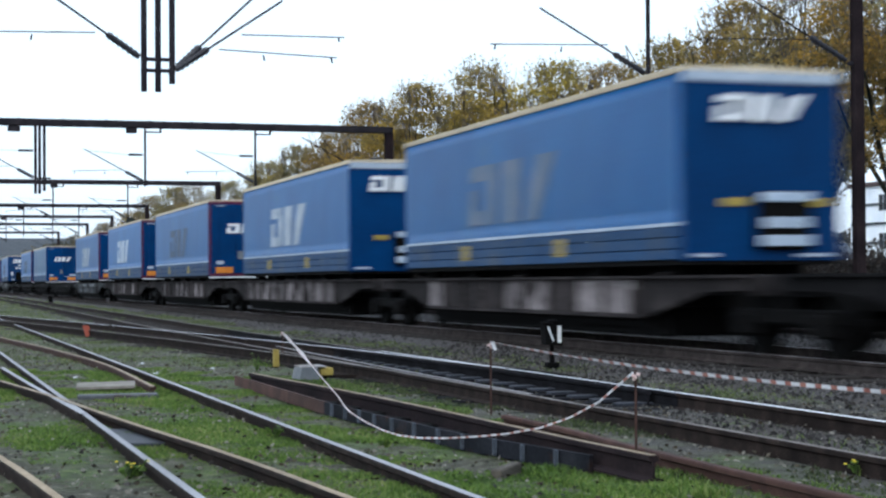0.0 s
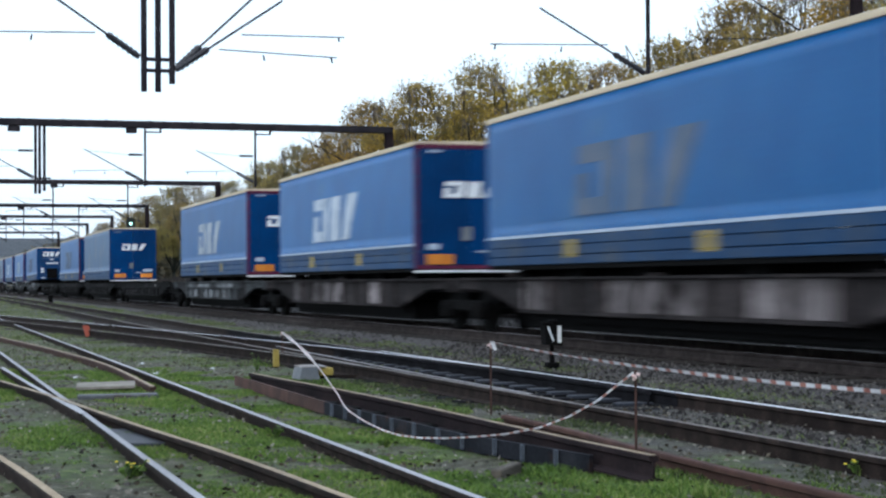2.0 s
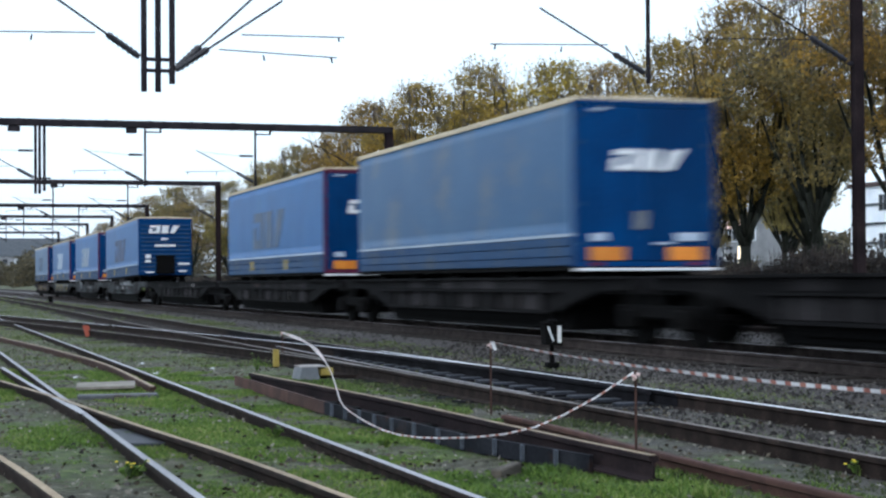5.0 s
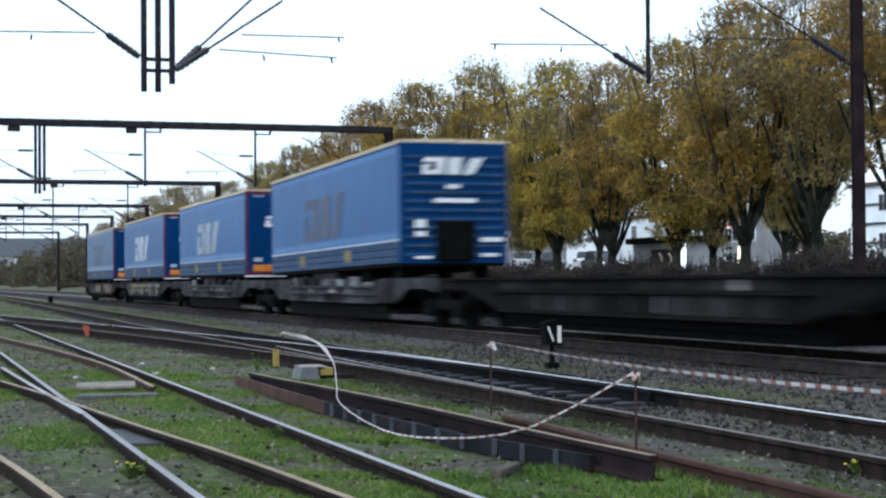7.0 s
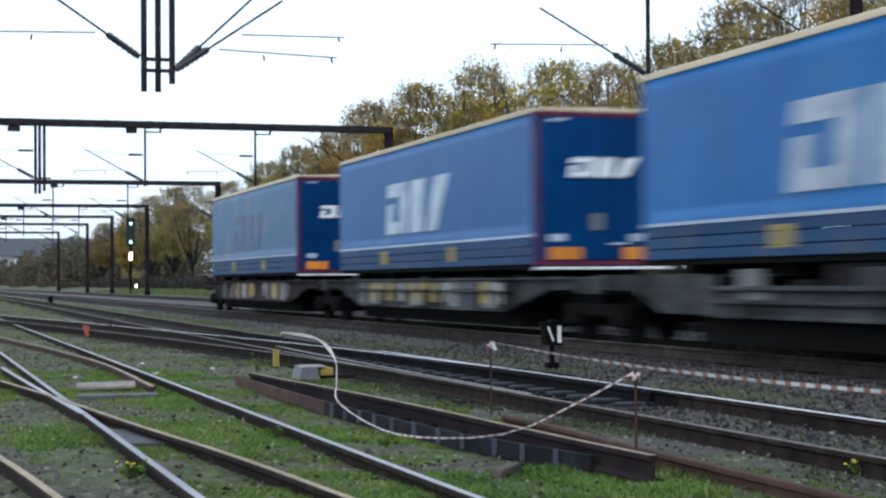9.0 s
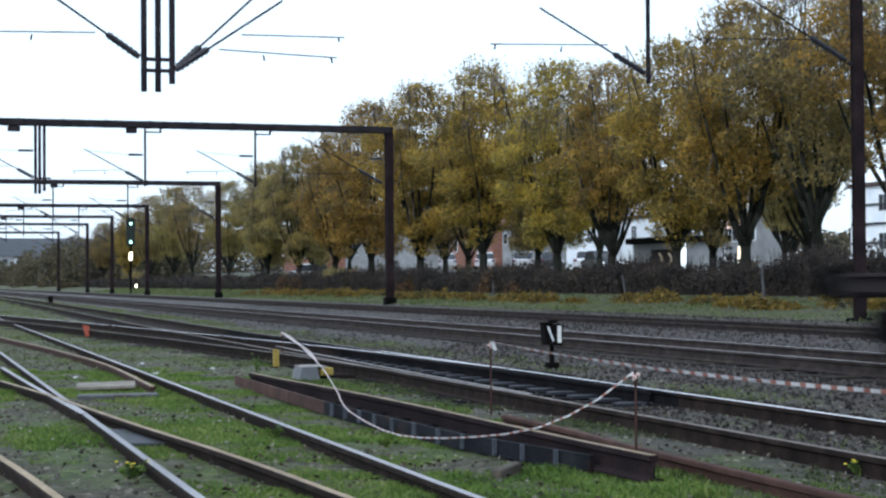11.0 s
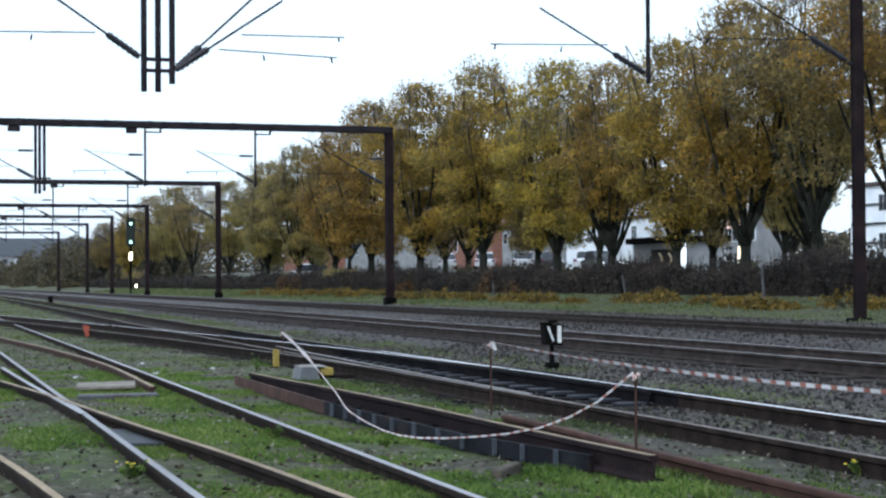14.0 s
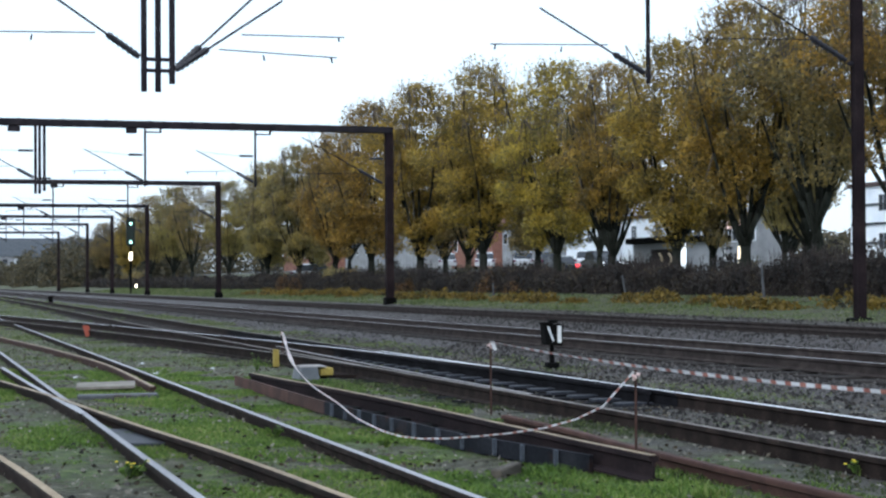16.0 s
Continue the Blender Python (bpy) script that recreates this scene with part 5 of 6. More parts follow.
def loose_rails():
    t = thing("loose_track_panel", "rusty loose track panel with steel ribs lying in grass", "track panel")
    rail(smooth_path([(4.0, 19.95), (4.03, 19.4), (4.16, 17.5), (4.31, 14.8), (4.36, 13.3), (4.4, 11.5), (4.43, 10.5), (4.48, 9.47)]), -0.1, BROWN_STEEL, RUST_TAN, t, "tan-topped rusty loose rail")
    bar = [(3.93, 20.6), (3.9, 17.4), (3.885, 15.7), (3.96, 13.6), (4.05, 12.0), (4.22, 11.0), (4.36, 10.2)]
    for i, ((xa, ya), (xb, yb)) in enumerate(zip(bar, bar[1:])):
        a, b = Vector((xa, ya, 0)), Vector((xb, yb, 0))
        m = Matrix.Translation((a + b) / 2 + Vector((0, 0, -0.228))) @ (b - a).to_track_quat("Y", "Z").to_matrix().to_4x4()
        bm = bmesh.new()
        bmesh.ops.create_cube(bm, size=1.0, matrix=m @ Matrix.Diagonal((0.03, (b - a).length + 0.015, 0.125, 1)))
        rust = i < 2
        part("side_bar", bm, RUST_RED if rust else PANEL_DARK, t, "red-brown rusted flat bar" if rust else "dark blue-black steel bar")
    bm = bmesh.new()
    bx(bm, -0.014, 0.014, -0.04, 0.04, -0.06, 0.06, 0.004)
    me = done("rib", bm, RIB_STEEL)
    for i, y in enumerate((15.4, 14.95, 14.5, 14.05, 13.55, 13.0, 12.45, 11.95, 11.45, 11.05, 10.6)):
        x = float(np.interp(y, [q[1] for q in bar[::-1]], [q[0] for q in bar[::-1]])) - 0.022
        ob = new("rib", me)
        ob.parent = t
        ob.matrix_basis = pose(x, y, -0.228 + 0.004 * (i % 3), 0, 0, -12 if y < 12 else -3)
    for i in range(22):
        y = 18.6 - i * 0.36
        x = float(np.interp(y, [q[1] for q in bar[::-1]], [q[0] for q in bar[::-1]]))
        xr = float(np.interp(y, [10.5, 13.3, 14.8, 17.5, 19.4], [4.43, 4.36, 4.31, 4.16, 4.02]))
        bm = bmesh.new()
        bx(bm, x + 0.02, max(xr - 0.02, x + 0.06), y - 0.1, y + 0.1, -0.34, -0.225 - 0.02 * (i % 2), 0.01)
        part("spacer", bm, BLACK, t)
    b = thing("loose_rail", "loose red-brown rusty rail lying beside the siding", "rail")
    rail(smooth_path([(5.12, 13.95), (5.12, 12.5), (5.04, 11.2), (5.0, 9.8), (4.98, 7.5), (4.95, 4)]), -0.2, RUST_RED, RUST_RED, b)
    k = thing("timber_block", "short weathered timber block in grass", "timber")
    bm = bmesh.new()
    bx(bm, -0.04, 0.04, -0.17, 0.17, -0.05, 0.035, 0.01)
    part("beam", bm, OLD_TIMBER, k)
    k.matrix_basis = pose(3.86, 10.49, -0.28, 3, 0, -45)
    s = thing("concrete_slab", "pale worn slab lying across the yard turnout", "slab")
    bm = bmesh.new()
    bx(bm, -0.36, 0.34, -0.22, 0.22, -0.02, 0.02, 0.006)
    part("plate", bm, PALE_CONCRETE, s)
    s.matrix_basis = pose(2.28, 20.3, -0.23, 4, -1, -8)
    s = thing("timber_sleeper", "grey old timber lying between yard rails", "timber")
    bm = bmesh.new()
    bx(bm, -0.4, 0.5, -0.14, 0.14, -0.06, 0.035, 0.012)
    part("beam", bm, PLATE, s)
    s.matrix_basis = pose(2.2, 18.9, -0.28, 0, 0, -4)


OLD_TIMBER = surface("weathered_pale_timber", (0.035, 0.03, 0.024), (0.07, 0.06, 0.048), (0.12, 0.104, 0.085), 0.9, 0, 3, 40, 0.5, 0.008, stretch=(6, 1, 6))
RIB_STEEL = surface("blue_grey_steel", (0.03, 0.0375, 0.051), (0.04875, 0.0585, 0.075), (0.07125, 0.0825, 0.105), 0.75, 0.0, 5, 40, 0.2, 0.003, spec=0.12)
PANEL_DARK = surface("dark_blue_steel_bar", (0.0072, 0.0084, 0.012), (0.0132, 0.015, 0.0204), (0.024, 0.0252, 0.0312), 0.8, 0.0, 3, 30, 0.3, 0.004, spots=(0.036, 0.018, 0.0132), spot_at=0.6, spec=0.1)
PALE_CONCRETE = surface("pale_concrete", (0.144, 0.1296, 0.108), (0.2088, 0.1908, 0.1656), (0.2736, 0.252, 0.2232), 0.9, 0, 4, 40, 0.4, 0.005)
loose_rails()


def colour_signal():
    t = thing("colour_light_signal", "black colour-light signal with two lit lamps and a bright number panel", "railway signal")
    x, y = 17.45, 137.5
    bm = bmesh.new()
    rod(bm, (x, y, 0.2), (x, y, 4.3), 0.09, seg=10)
    part("mast", bm, BLACK, t)
    bm = bmesh.new()
    bx(bm, x - 0.36, x + 0.36, y - 0.06, y + 0.06, 4.1, 6.5, 0.17)
    part("backboard", bm, SIGNAL_BLACK, t, "rounded black backboard")
    for z, m in ((6.0, GLOW_GREEN), (4.45, GLOW_GREEN)):
        bm = bmesh.new()
        rod(bm, (x, y - 0.07, z), (x, y - 0.11, z), 0.1, seg=16)
        part("lamp", bm, m, t, "lit green-white lamp")
    boxes("number_panel", [(x - 0.13, x + 0.13, y - 0.14, y + 0.05, 2.85, 3.7)], GLOW_WARM, t, "glowing warm white panel", 0.12)
    boxes("low_lamp", [(x + 0.2, x + 0.37, y - 1.2, y - 1.1, 0.62, 1.0)], GLOW_WARM, t, "small glowing lamp near the ground", 0.08)


GLOW_GREEN = glow("green_white_lamp", (0.55, 1.0, 0.85), 4.0)
GLOW_WARM = glow("warm_white_panel", (1.0, 0.86, 0.66), 3.2)
GLOW_RED = glow("red_tail_lamp", (1.0, 0.05, 0.06), 3.0)
GLOW_YELLOW = glow("yellow_lamp", (1.0, 0.72, 0.15), 2.5)
SIGNAL_BLACK = surface("signal_black", (0.006, 0.012, 0.01), (0.01, 0.02, 0.016), (0.018, 0.03, 0.024), 0.6)
colour_signal()

# ---- the street behind the trees ----
GLASS_DARK = surface("dark_window_glass", (0.02, 0.025, 0.03), (0.035, 0.04, 0.05), (0.06, 0.065, 0.075), 0.08, 0, 2, 10, 0, 0.001)
RENDER_WHITE = surface("white_house_wall", (0.68, 0.74, 0.82), (0.76, 0.81, 0.88), (0.82, 0.86, 0.92), 0.85, 0, 1, 20, 0.15, 0.004)
BRICK_RED = surface("red_brick_wall", (0.16, 0.075, 0.055), (0.22, 0.105, 0.08), (0.28, 0.14, 0.11), 0.9, 0, 2, 30, 0.3, 0.006)
RENDER_GREY = surface("grey_house_wall", (0.2, 0.21, 0.23), (0.27, 0.28, 0.3), (0.34, 0.35, 0.37), 0.85, 0, 1, 20, 0.15, 0.004)
TILE = surface("dark_roof_tiles", (0.05, 0.035, 0.035), (0.085, 0.06, 0.058), (0.13, 0.09, 0.085), 0.85, 0, 2, 12, 0.4, 0.01, stretch=(1, 1, 3))
TILE_RED = surface("red_roof_tiles", (0.13, 0.06, 0.05), (0.18, 0.085, 0.07), (0.23, 0.115, 0.095), 0.85, 0, 2, 12, 0.4, 0.01)


def house(x, y0, y1, eaves, wall, roof, label, windows=3, depth=9.0, ridge=2.6, floors=1, flat=False):
    """A street house whose long front looks at the railway."""
    t = thing("house", label, "house", "houses along the street")
    z0 = float(ground_z(x, (y0 + y1) / 2)) - 0.3
    bm = bmesh.new()
    bx(bm, x, x + depth, y0, y1, z0, eaves)
    if not flat:
        for y in (y0, y1 - 0.3):
            slab(bm, [(x, eaves), (x + depth, eaves), (x + depth / 2, eaves + ridge)], y, y + 0.3, "y")
    part("wall", bm, wall, t)
    bm = bmesh.new()
    if flat:
        bx(bm, x - 0.2, x + depth + 0.2, y0 - 0.2, y1 + 0.2, eaves, eaves + 0.3, 0.03)
    else:
        for a, b in ((x - 0.4, x + depth / 2), (x + depth + 0.4, x + depth / 2)):
            slab(bm, [(a, eaves - 0.1), (b, eaves + ridge + 0.1), (b, eaves + ridge + 0.28), (a, eaves + 0.08)], y0 - 0.25, y1 + 0.25, "y")
    r = part("roof", bm, roof, t)
    if not flat:
        boxes("chimney", [(x + depth / 2 - 0.3, x + depth / 2 + 0.3, (y0 + y1) / 2 - 0.4, (y0 + y1) / 2 + 0.4, eaves + ridge - 0.3, eaves + ridge + 0.9)], BRICK_RED, r)
    step = (y1 - y0) / windows
    for f in range(floors):
        zb = eaves - 1.75 - 2.6 * f
        for i in range(windows):
            c = y0 + step * (i + 0.5)
            w = boxes("window", [(x - 0.035, x + 0.05, c - 0.58, c + 0.58, zb, zb + 1.25)], RENDER_WHITE, t, "", 0.01)
            for k in (-0.52, 0.03):
                bm = bmesh.new()
                bx(bm, x - 0.05, x - 0.03, c + k, c + k + 0.49, zb + 0.08, zb + 1.17)
                part("pane", bm, GLASS_DARK, w)
    return t


house(58, 370, 405, 7.2, BRICK_RED, TILE_RED, "far red brick house with a tiled roof", 6, ridge=4)
house(58, 318, 366, 7.9, RENDER_WHITE, TILE, "far long white house with dark roof", 8, ridge=3)
house(58, 240, 262, 6.5, BRICK_RED, TILE_RED, "far red brick house behind street trees", 5)
house(58, 186, 196, 6.9, RENDER_GREY, TILE, "pale grey rendered house behind street trees", 3)
house(60, 167, 181, 6.1, BRICK_RED, TILE_RED, "red brick house behind street trees", 4)
house(59, 148, 161, 6.5, RENDER_GREY, TILE, "grey house with white window frames behind trees", 6)
house(58, 132, 141, 6.0, RENDER_WHITE, TILE, "white rendered house with tall windows behind trees", 4)
house(59, 121, 130.5, 6.2, RENDER_WHITE, TILE, "white low shop building behind trees", 2, flat=True)
house(58, 110.5, 116.5, 5.7, RENDER_WHITE, TILE, "white shop front with wide panes", 4, depth=3.0, flat=True)
shop = house(58, 105.2, 109.8, 5.5, RENDER_GREY, TILE, "grey shop with wide dark panes, lit sign and flat roof", 4, depth=3.0, flat=True, floors=2)
hall = house(62, 80, 99, 7.2, RENDER_WHITE, TILE, "pale bluish-white hall with dark bands and lit entrance", 7, flat=True, floors=2)
boxes("lit_sign", [(57.85, 57.98, 105.8, 109.3, 4.75, 5.45)], glow("pink_sign_panel", (1.0, 0.68, 0.6), 0.75), shop, "glowing pinkish sign board", 0.03)
boxes("lit_window", [(57.9, 57.96, 107.2, 107.7, 2.2, 3.4), (57.9, 57.96, 110.0, 110.4, 2.0, 3.0)], glow("warm_shop_window", (1.0, 0.85, 0.6), 1.3), shop, "warmly lit pane")
boxes("facade_band", [(61.9, 61.98, 80.2, 98.8, z, z + 0.16) for z in (3.3, 4.6, 5.9)], GLASS_DARK, hall, "dark band along the facade")
boxes("lit_entrance", [(61.88, 61.97, 97.2, 98.0, 2.2, 4.2)], glow("lit_entrance", (1.0, 0.93, 0.75), 1.2), hall, "lit entrance pane")
house(59, 208, 226, 6.4, RENDER_GREY, TILE, "grey far house behind street trees", 4)


def kiosk():
    t = thing("kiosk", "small flat-roofed kiosk with painted panels by the hedge", "kiosk")
    x, y0, y1 = 34.0, 69.0, 74.0
    z = float(ground_z(x, 71)) - 0.1
    boxes("body", [(x, x + 2.4, y0, y1, z, 2.75)], RENDER_GREY, t)
    boxes("roof", [(x - 0.3, x + 2.6, y0 - 0.3, y1 + 0.3, 2.75, 3.05)], BLACK, t, "dark flat roof", 0.03)
    boxes("panel", [(x - 0.03, x, y0 + 0.4, y0 + 2.9, z + 0.2, 2.45)], SLEEPER, t, "dark brown panel")
    for y in (69.9, 70.9):
        bm = bmesh.new()
        for i in range(9):
            a = i * 0.7
            c = Vector((x - 0.045, y + 0.28 * math.sin(a), 1.15 + i * 0.12))
            e = Vector((x - 0.045, y + 0.28 * math.sin(a + 0.7), 1.15 + (i + 1) * 0.12))
            rod(bm, c, e, 0.07, seg=6)
        part("painted_curl", bm, CREAM, t, "cream painted curl")


def lit_sign():
    t = thing("lit_sign", "tall glowing white sign with yellow top by the street", "sign")
    x, y = 34.0, 68.3
    z = float(ground_z(x, y))
    boxes("post", [(x - 0.06, x + 0.06, y - 0.06, y + 0.06, z - 0.1, 3.6)], GREY_PAINT, t)
    boxes("panel", [(x - 0.14, x - 0.05, y - 0.2, y + 0.2, 1.45, 3.05)], GLOW_WHITE, t, "glowing white panel", 0.02)
    boxes("cap", [(x - 0.14, x - 0.05, y - 0.2, y + 0.12, 3.08, 3.4)], GLOW_YELLOW, t, "glowing yellow head", 0.02)
    boxes("cap_top", [(x - 0.14, x - 0.05, y - 0.16, y + 0.06, 3.44, 3.66)], GLOW_YELLOW, t, "glowing yellow head", 0.02)


GLOW_WHITE = glow("white_sign_panel", (0.95, 0.98, 1.0), 1.8)
kiosk()
lit_sign()

CAR_PAINTS = {k: surface(k + "_car_paint", *c, 0.25, 0.3, 2, 20, 0, 0.001, coat=0.5) for k, c in (
    ("silver", ((0.4, 0.42, 0.45), (0.46, 0.48, 0.51), (0.52, 0.54, 0.57))), ("white", ((0.6, 0.63, 0.67), (0.66, 0.69, 0.73), (0.72, 0.75, 0.78))), ("dark", ((0.02, 0.022, 0.028), (0.03, 0.032, 0.04), (0.04, 0.044, 0.052))))}


def car(x, y, turn, tone, label, head=None, tail=None, group="parked cars"):
    t = thing("car", label, "car", group)
    bm = bmesh.new()
    slab(bm, [(-2.15, 0.3), (-2.15, 0.78), (-1.95, 0.9), (-1.2, 0.95), (1.0, 0.93), (2.0, 0.8), (2.15, 0.6), (2.12, 0.3)], -0.86, 0.86, "x")
    bmesh.ops.bevel(bm, geom=bm.edges[:], offset=0.05, segments=2, affect="EDGES")
    part("body", bm, CAR_PAINTS[tone], t, smooth=False)
    bm = bmesh.new()
    slab(bm, [(-1.75, 0.92), (-1.3, 1.4), (-0.9, 1.46), (0.2, 1.45), (1.15, 0.92)], -0.72, 0.72, "x")
    bmesh.ops.bevel(bm, geom=bm.edges[:], offset=0.06, segments=2, affect="EDGES")
    part("cabin", bm, GLASS_DARK, t, "dark glazed cabin")
    bm = bmesh.new()
    slab(bm, [(-1.32, 1.4), (-0.9, 1.49), (0.2, 1.48), (0.36, 1.4)], -0.66, 0.66, "x")
    part("roof", bm, CAR_PAINTS[tone], t)
    for s in (-1, 1):
        for yy in (-1.32, 1.32):
            bm = bmesh.new()
            rod(bm, (s * 0.66, yy, 0.32), (s * 0.88, yy, 0.32), 0.32, seg=16)
            part("wheel", bm, BLACK, t)
        boxes("headlight", [(s * 0.62 - 0.16, s * 0.62 + 0.16, 2.08, 2.17, 0.6, 0.74)], head or GLASS_DARK, t)
        boxes("tail_light", [(s * 0.7 - 0.13, s * 0.7 + 0.13, -2.18, -2.1, 0.66, 0.84)], tail or RED_PAINT, t)
    t.matrix_basis = pose(x, y, float(ground_z(x, y)), 0, 0, turn)
    return t


car(46.5, 122, -22, "silver", "silver parked car across the street")
car(46.5, 116, -24, "dark", "dark parked car across the street")
car(48.0, 112.0, -35, "white", "white parked car across the street")
car(47.5, 134, -20, "white", "white parked car across the street")
car(48.0, 146, -18, "silver", "silver parked car across the street")
car(49.5, 96, -26, "dark", "dark parked car with lit headlight", None, None)
car(41.5, 95, 172, "dark", "dark waiting car with bright headlights on the street", GLOW_WHITE)
car(52, 66, 80, "white", "white parked car beyond the trees")
car(29.5, 122, -50, "white", "white car standing just behind the hedge")
DRIVEN = [(car(45, 75, 0, "dark", "dark car driving away with red tail lights lit", None, GLOW_RED, "driving cars"), 45.0, lambda t: 74.4 + (t - 12.4) * 10.2, 0),
          (car(42.5, 70, 180, "dark", "dark car driving with white headlights lit", GLOW_WHITE, None, "driving cars"), 42.5, lambda t: 69.5 - 10.5 * t, 180)]


# ---- bushes, verge and distance ----
def bush(x, y, rx, ry, h, n, tone, size, name, label, seed):
    rng = np.random.default_rng(seed)
    d = rng.normal(size=(n, 3))
    d /= np.linalg.norm(d, axis=1)[:, None]
    r = rng.uniform(0.35, 1.0, (n, 1)) ** 0.5
    lump = 1 + 0.25 * np.sin(d[:, :1] * 5 + seed) * np.cos(d[:, 1:2] * 4)
    p = d * r * lump * np.array([rx, ry, h])
    p[:, 2] = np.abs(p[:, 2])
    gz = ground_z(x + p[:, 0], y + p[:, 1])
    c = np.stack([x + p[:, 0], y + p[:, 1], gz + p[:, 2]], 1)
    v, f = leaves(c, size, rng)
    t = thing(name, label, "shrub" if name != "far_wood" else "trees")
    ob = new("foliage", soup("foliage", v, f, tone))
    ob.parent = t
    z = float(ground_z(x, y))
    bm = bmesh.new()
    for i in range(7):
        a = i * 0.9
        rod(bm, (x, y, z - 0.1), (x + rx * 0.5 * math.cos(a), y + ry * 0.5 * math.sin(a), z + h * 0.6), 0.02 + 0.01 * h, 0.008, 5)
    part("branchwork", bm, BARK, t)
    return t


def verge():
    rng = random.Random(11)
    for i in range(46):
        y = 30 + i * 1.55 + rng.uniform(-0.6, 0.6)
        if rng.random() < 0.2:
            continue
        bush(20.2 + rng.uniform(-0.5, 0.4), y, rng.uniform(0.3, 0.6), rng.uniform(0.6, 1.4), rng.uniform(0.18, 0.42), 260, LEAF_FALLEN, 0.06, "low_shrub", "low ochre autumn shrub in front of the hedge", 300 + i)
    for i, (x, y, h) in enumerate(((23.4, 92, 1.3), (23.2, 88, 1.2), (23.5, 39, 1.3), (23.2, 36, 1.2), (23.5, 33, 1.4))):
        bush(x, y, 0.9, 1.8, h, 1500, LEAF_HEDGE if i > 1 else LEAF_GREEN, 0.06, "shrub", "tangled dark shrub behind the hedge", 400 + i)
    for i in range(16):
        y = 47 + i * 5.2 + rng.uniform(-1.5, 1.5)
        bush(26.2 + rng.uniform(-0.8, 1.6), y, rng.uniform(0.5, 0.9), rng.uniform(0.9, 1.8), rng.uniform(0.8, 1.45), 900, LEAF_HEDGE if i % 3 else LEAF_FAR, 0.075, "shrub", "dark tangled shrub under the street trees", 440 + i)
    for i, (y, h) in enumerate(((94, 0.9), (97.5, 1.1), (72, 0.6), (61, 0.75), (58.2, 0.6))):
        bush(21.5 + 0.1 * i, y, 0.45, 1.1, h, 700, LEAF_RUST, 0.055, "shrub", "rusty brown autumn shrub before the hedge", 470 + i)
    for i, (x, y, z1, lean) in enumerate(((20.7, 45.5, 1.15, -0.12), (21.2, 38.0, 1.3, -0.03), (21.0, 58.3, 0.98, 0.02), (20.5, 149.0, 1.5, 0.0), (21.6, 135.0, 1.8, 0.0))):
        t = thing("fence_post", "dull grey leaning fence post on the verge", "fence post", "fence posts")
        bm = bmesh.new()
        rod(bm, (x, y, float(ground_z(x, y)) - 0.2), (x + lean, y + 0.1, z1), 0.04, 0.032, 7)
        part("post", bm, PLATE, t)


verge()


def distance():
    rng = random.Random(21)
    # woods and houses where the line runs out of sight
    for i in range(34):
        y = rng.uniform(215, 430)
        x = rng.uniform(22, 34) + (y - 260) * 0.02
        if i % 4 == 0:
            x, y = rng.uniform(24, 44), rng.uniform(420, 520)
        bush(x, y, rng.uniform(3, 5), rng.uniform(5, 9), rng.uniform(5, 8.5), 2200, LEAF_FAR, 0.3, "far_wood", "far autumn trees where the tracks run out of sight", 500 + i)
    for i in range(9):
        y = 208 + i * 9.5 + rng.uniform(-3, 3)
        bush(25.5 + rng.uniform(-1, 1.5), y, 1.6, 3.2, rng.uniform(1.6, 2.8), 900, LEAF_HEDGE if i % 3 else LEAF_GREEN, 0.13, "shrub", "dark shrub along the far verge", 600 + i)
    for i, (x, y, w, e, wall, rf) in enumerate(((-8, 560, 26, 9, RENDER_GREY, SLATE), (14, 600, 30, 11, RENDER_GREY, SLATE), (38, 580, 28, 9, RENDER_GREY, SLATE), (-30, 640, 40, 12, RENDER_GREY, SLATE), (30, 690, 50, 15, RENDER_GREY, SLATE))):
        t = thing("house", "far town house with tiled roof beyond the tracks", "house", "far town houses")
        bm = bmesh.new()
        bx(bm, x, x + w, y, y + 10, -0.3, e)
        part("wall", bm, wall, t)
        bm = bmesh.new()
        slab(bm, [(y - 0.5, e), (y + 10.5, e), (y + 5, e + 5)], x - 0.5, x + w + 0.5, "x")
        part("roof", bm, rf, t)
        for k in range(int(w / 4)):
            for zf in np.arange(2, e - 2, 3.2):
                bm = bmesh.new()
                bx(bm, x + 1.2 + k * 4, x + 2.8 + k * 4, y - 0.1, y + 0.1, zf, zf + 1.6)
                part("window", bm, RENDER_WHITE if (k + i) % 3 == 0 else GLASS_DARK, t)
    # wooded skyline far behind the street
    for i in range(22):
        a = 0.05 + i * 0.032
        d = rng.uniform(230, 330)
        bush(d * math.sin(a) + 30, d * math.cos(a) + 40, 13, 10, rng.uniform(6, 10), 1500, LEAF_FAR, 0.5, "far_wood", "far brownish trees behind the houses", 700 + i)


distance()


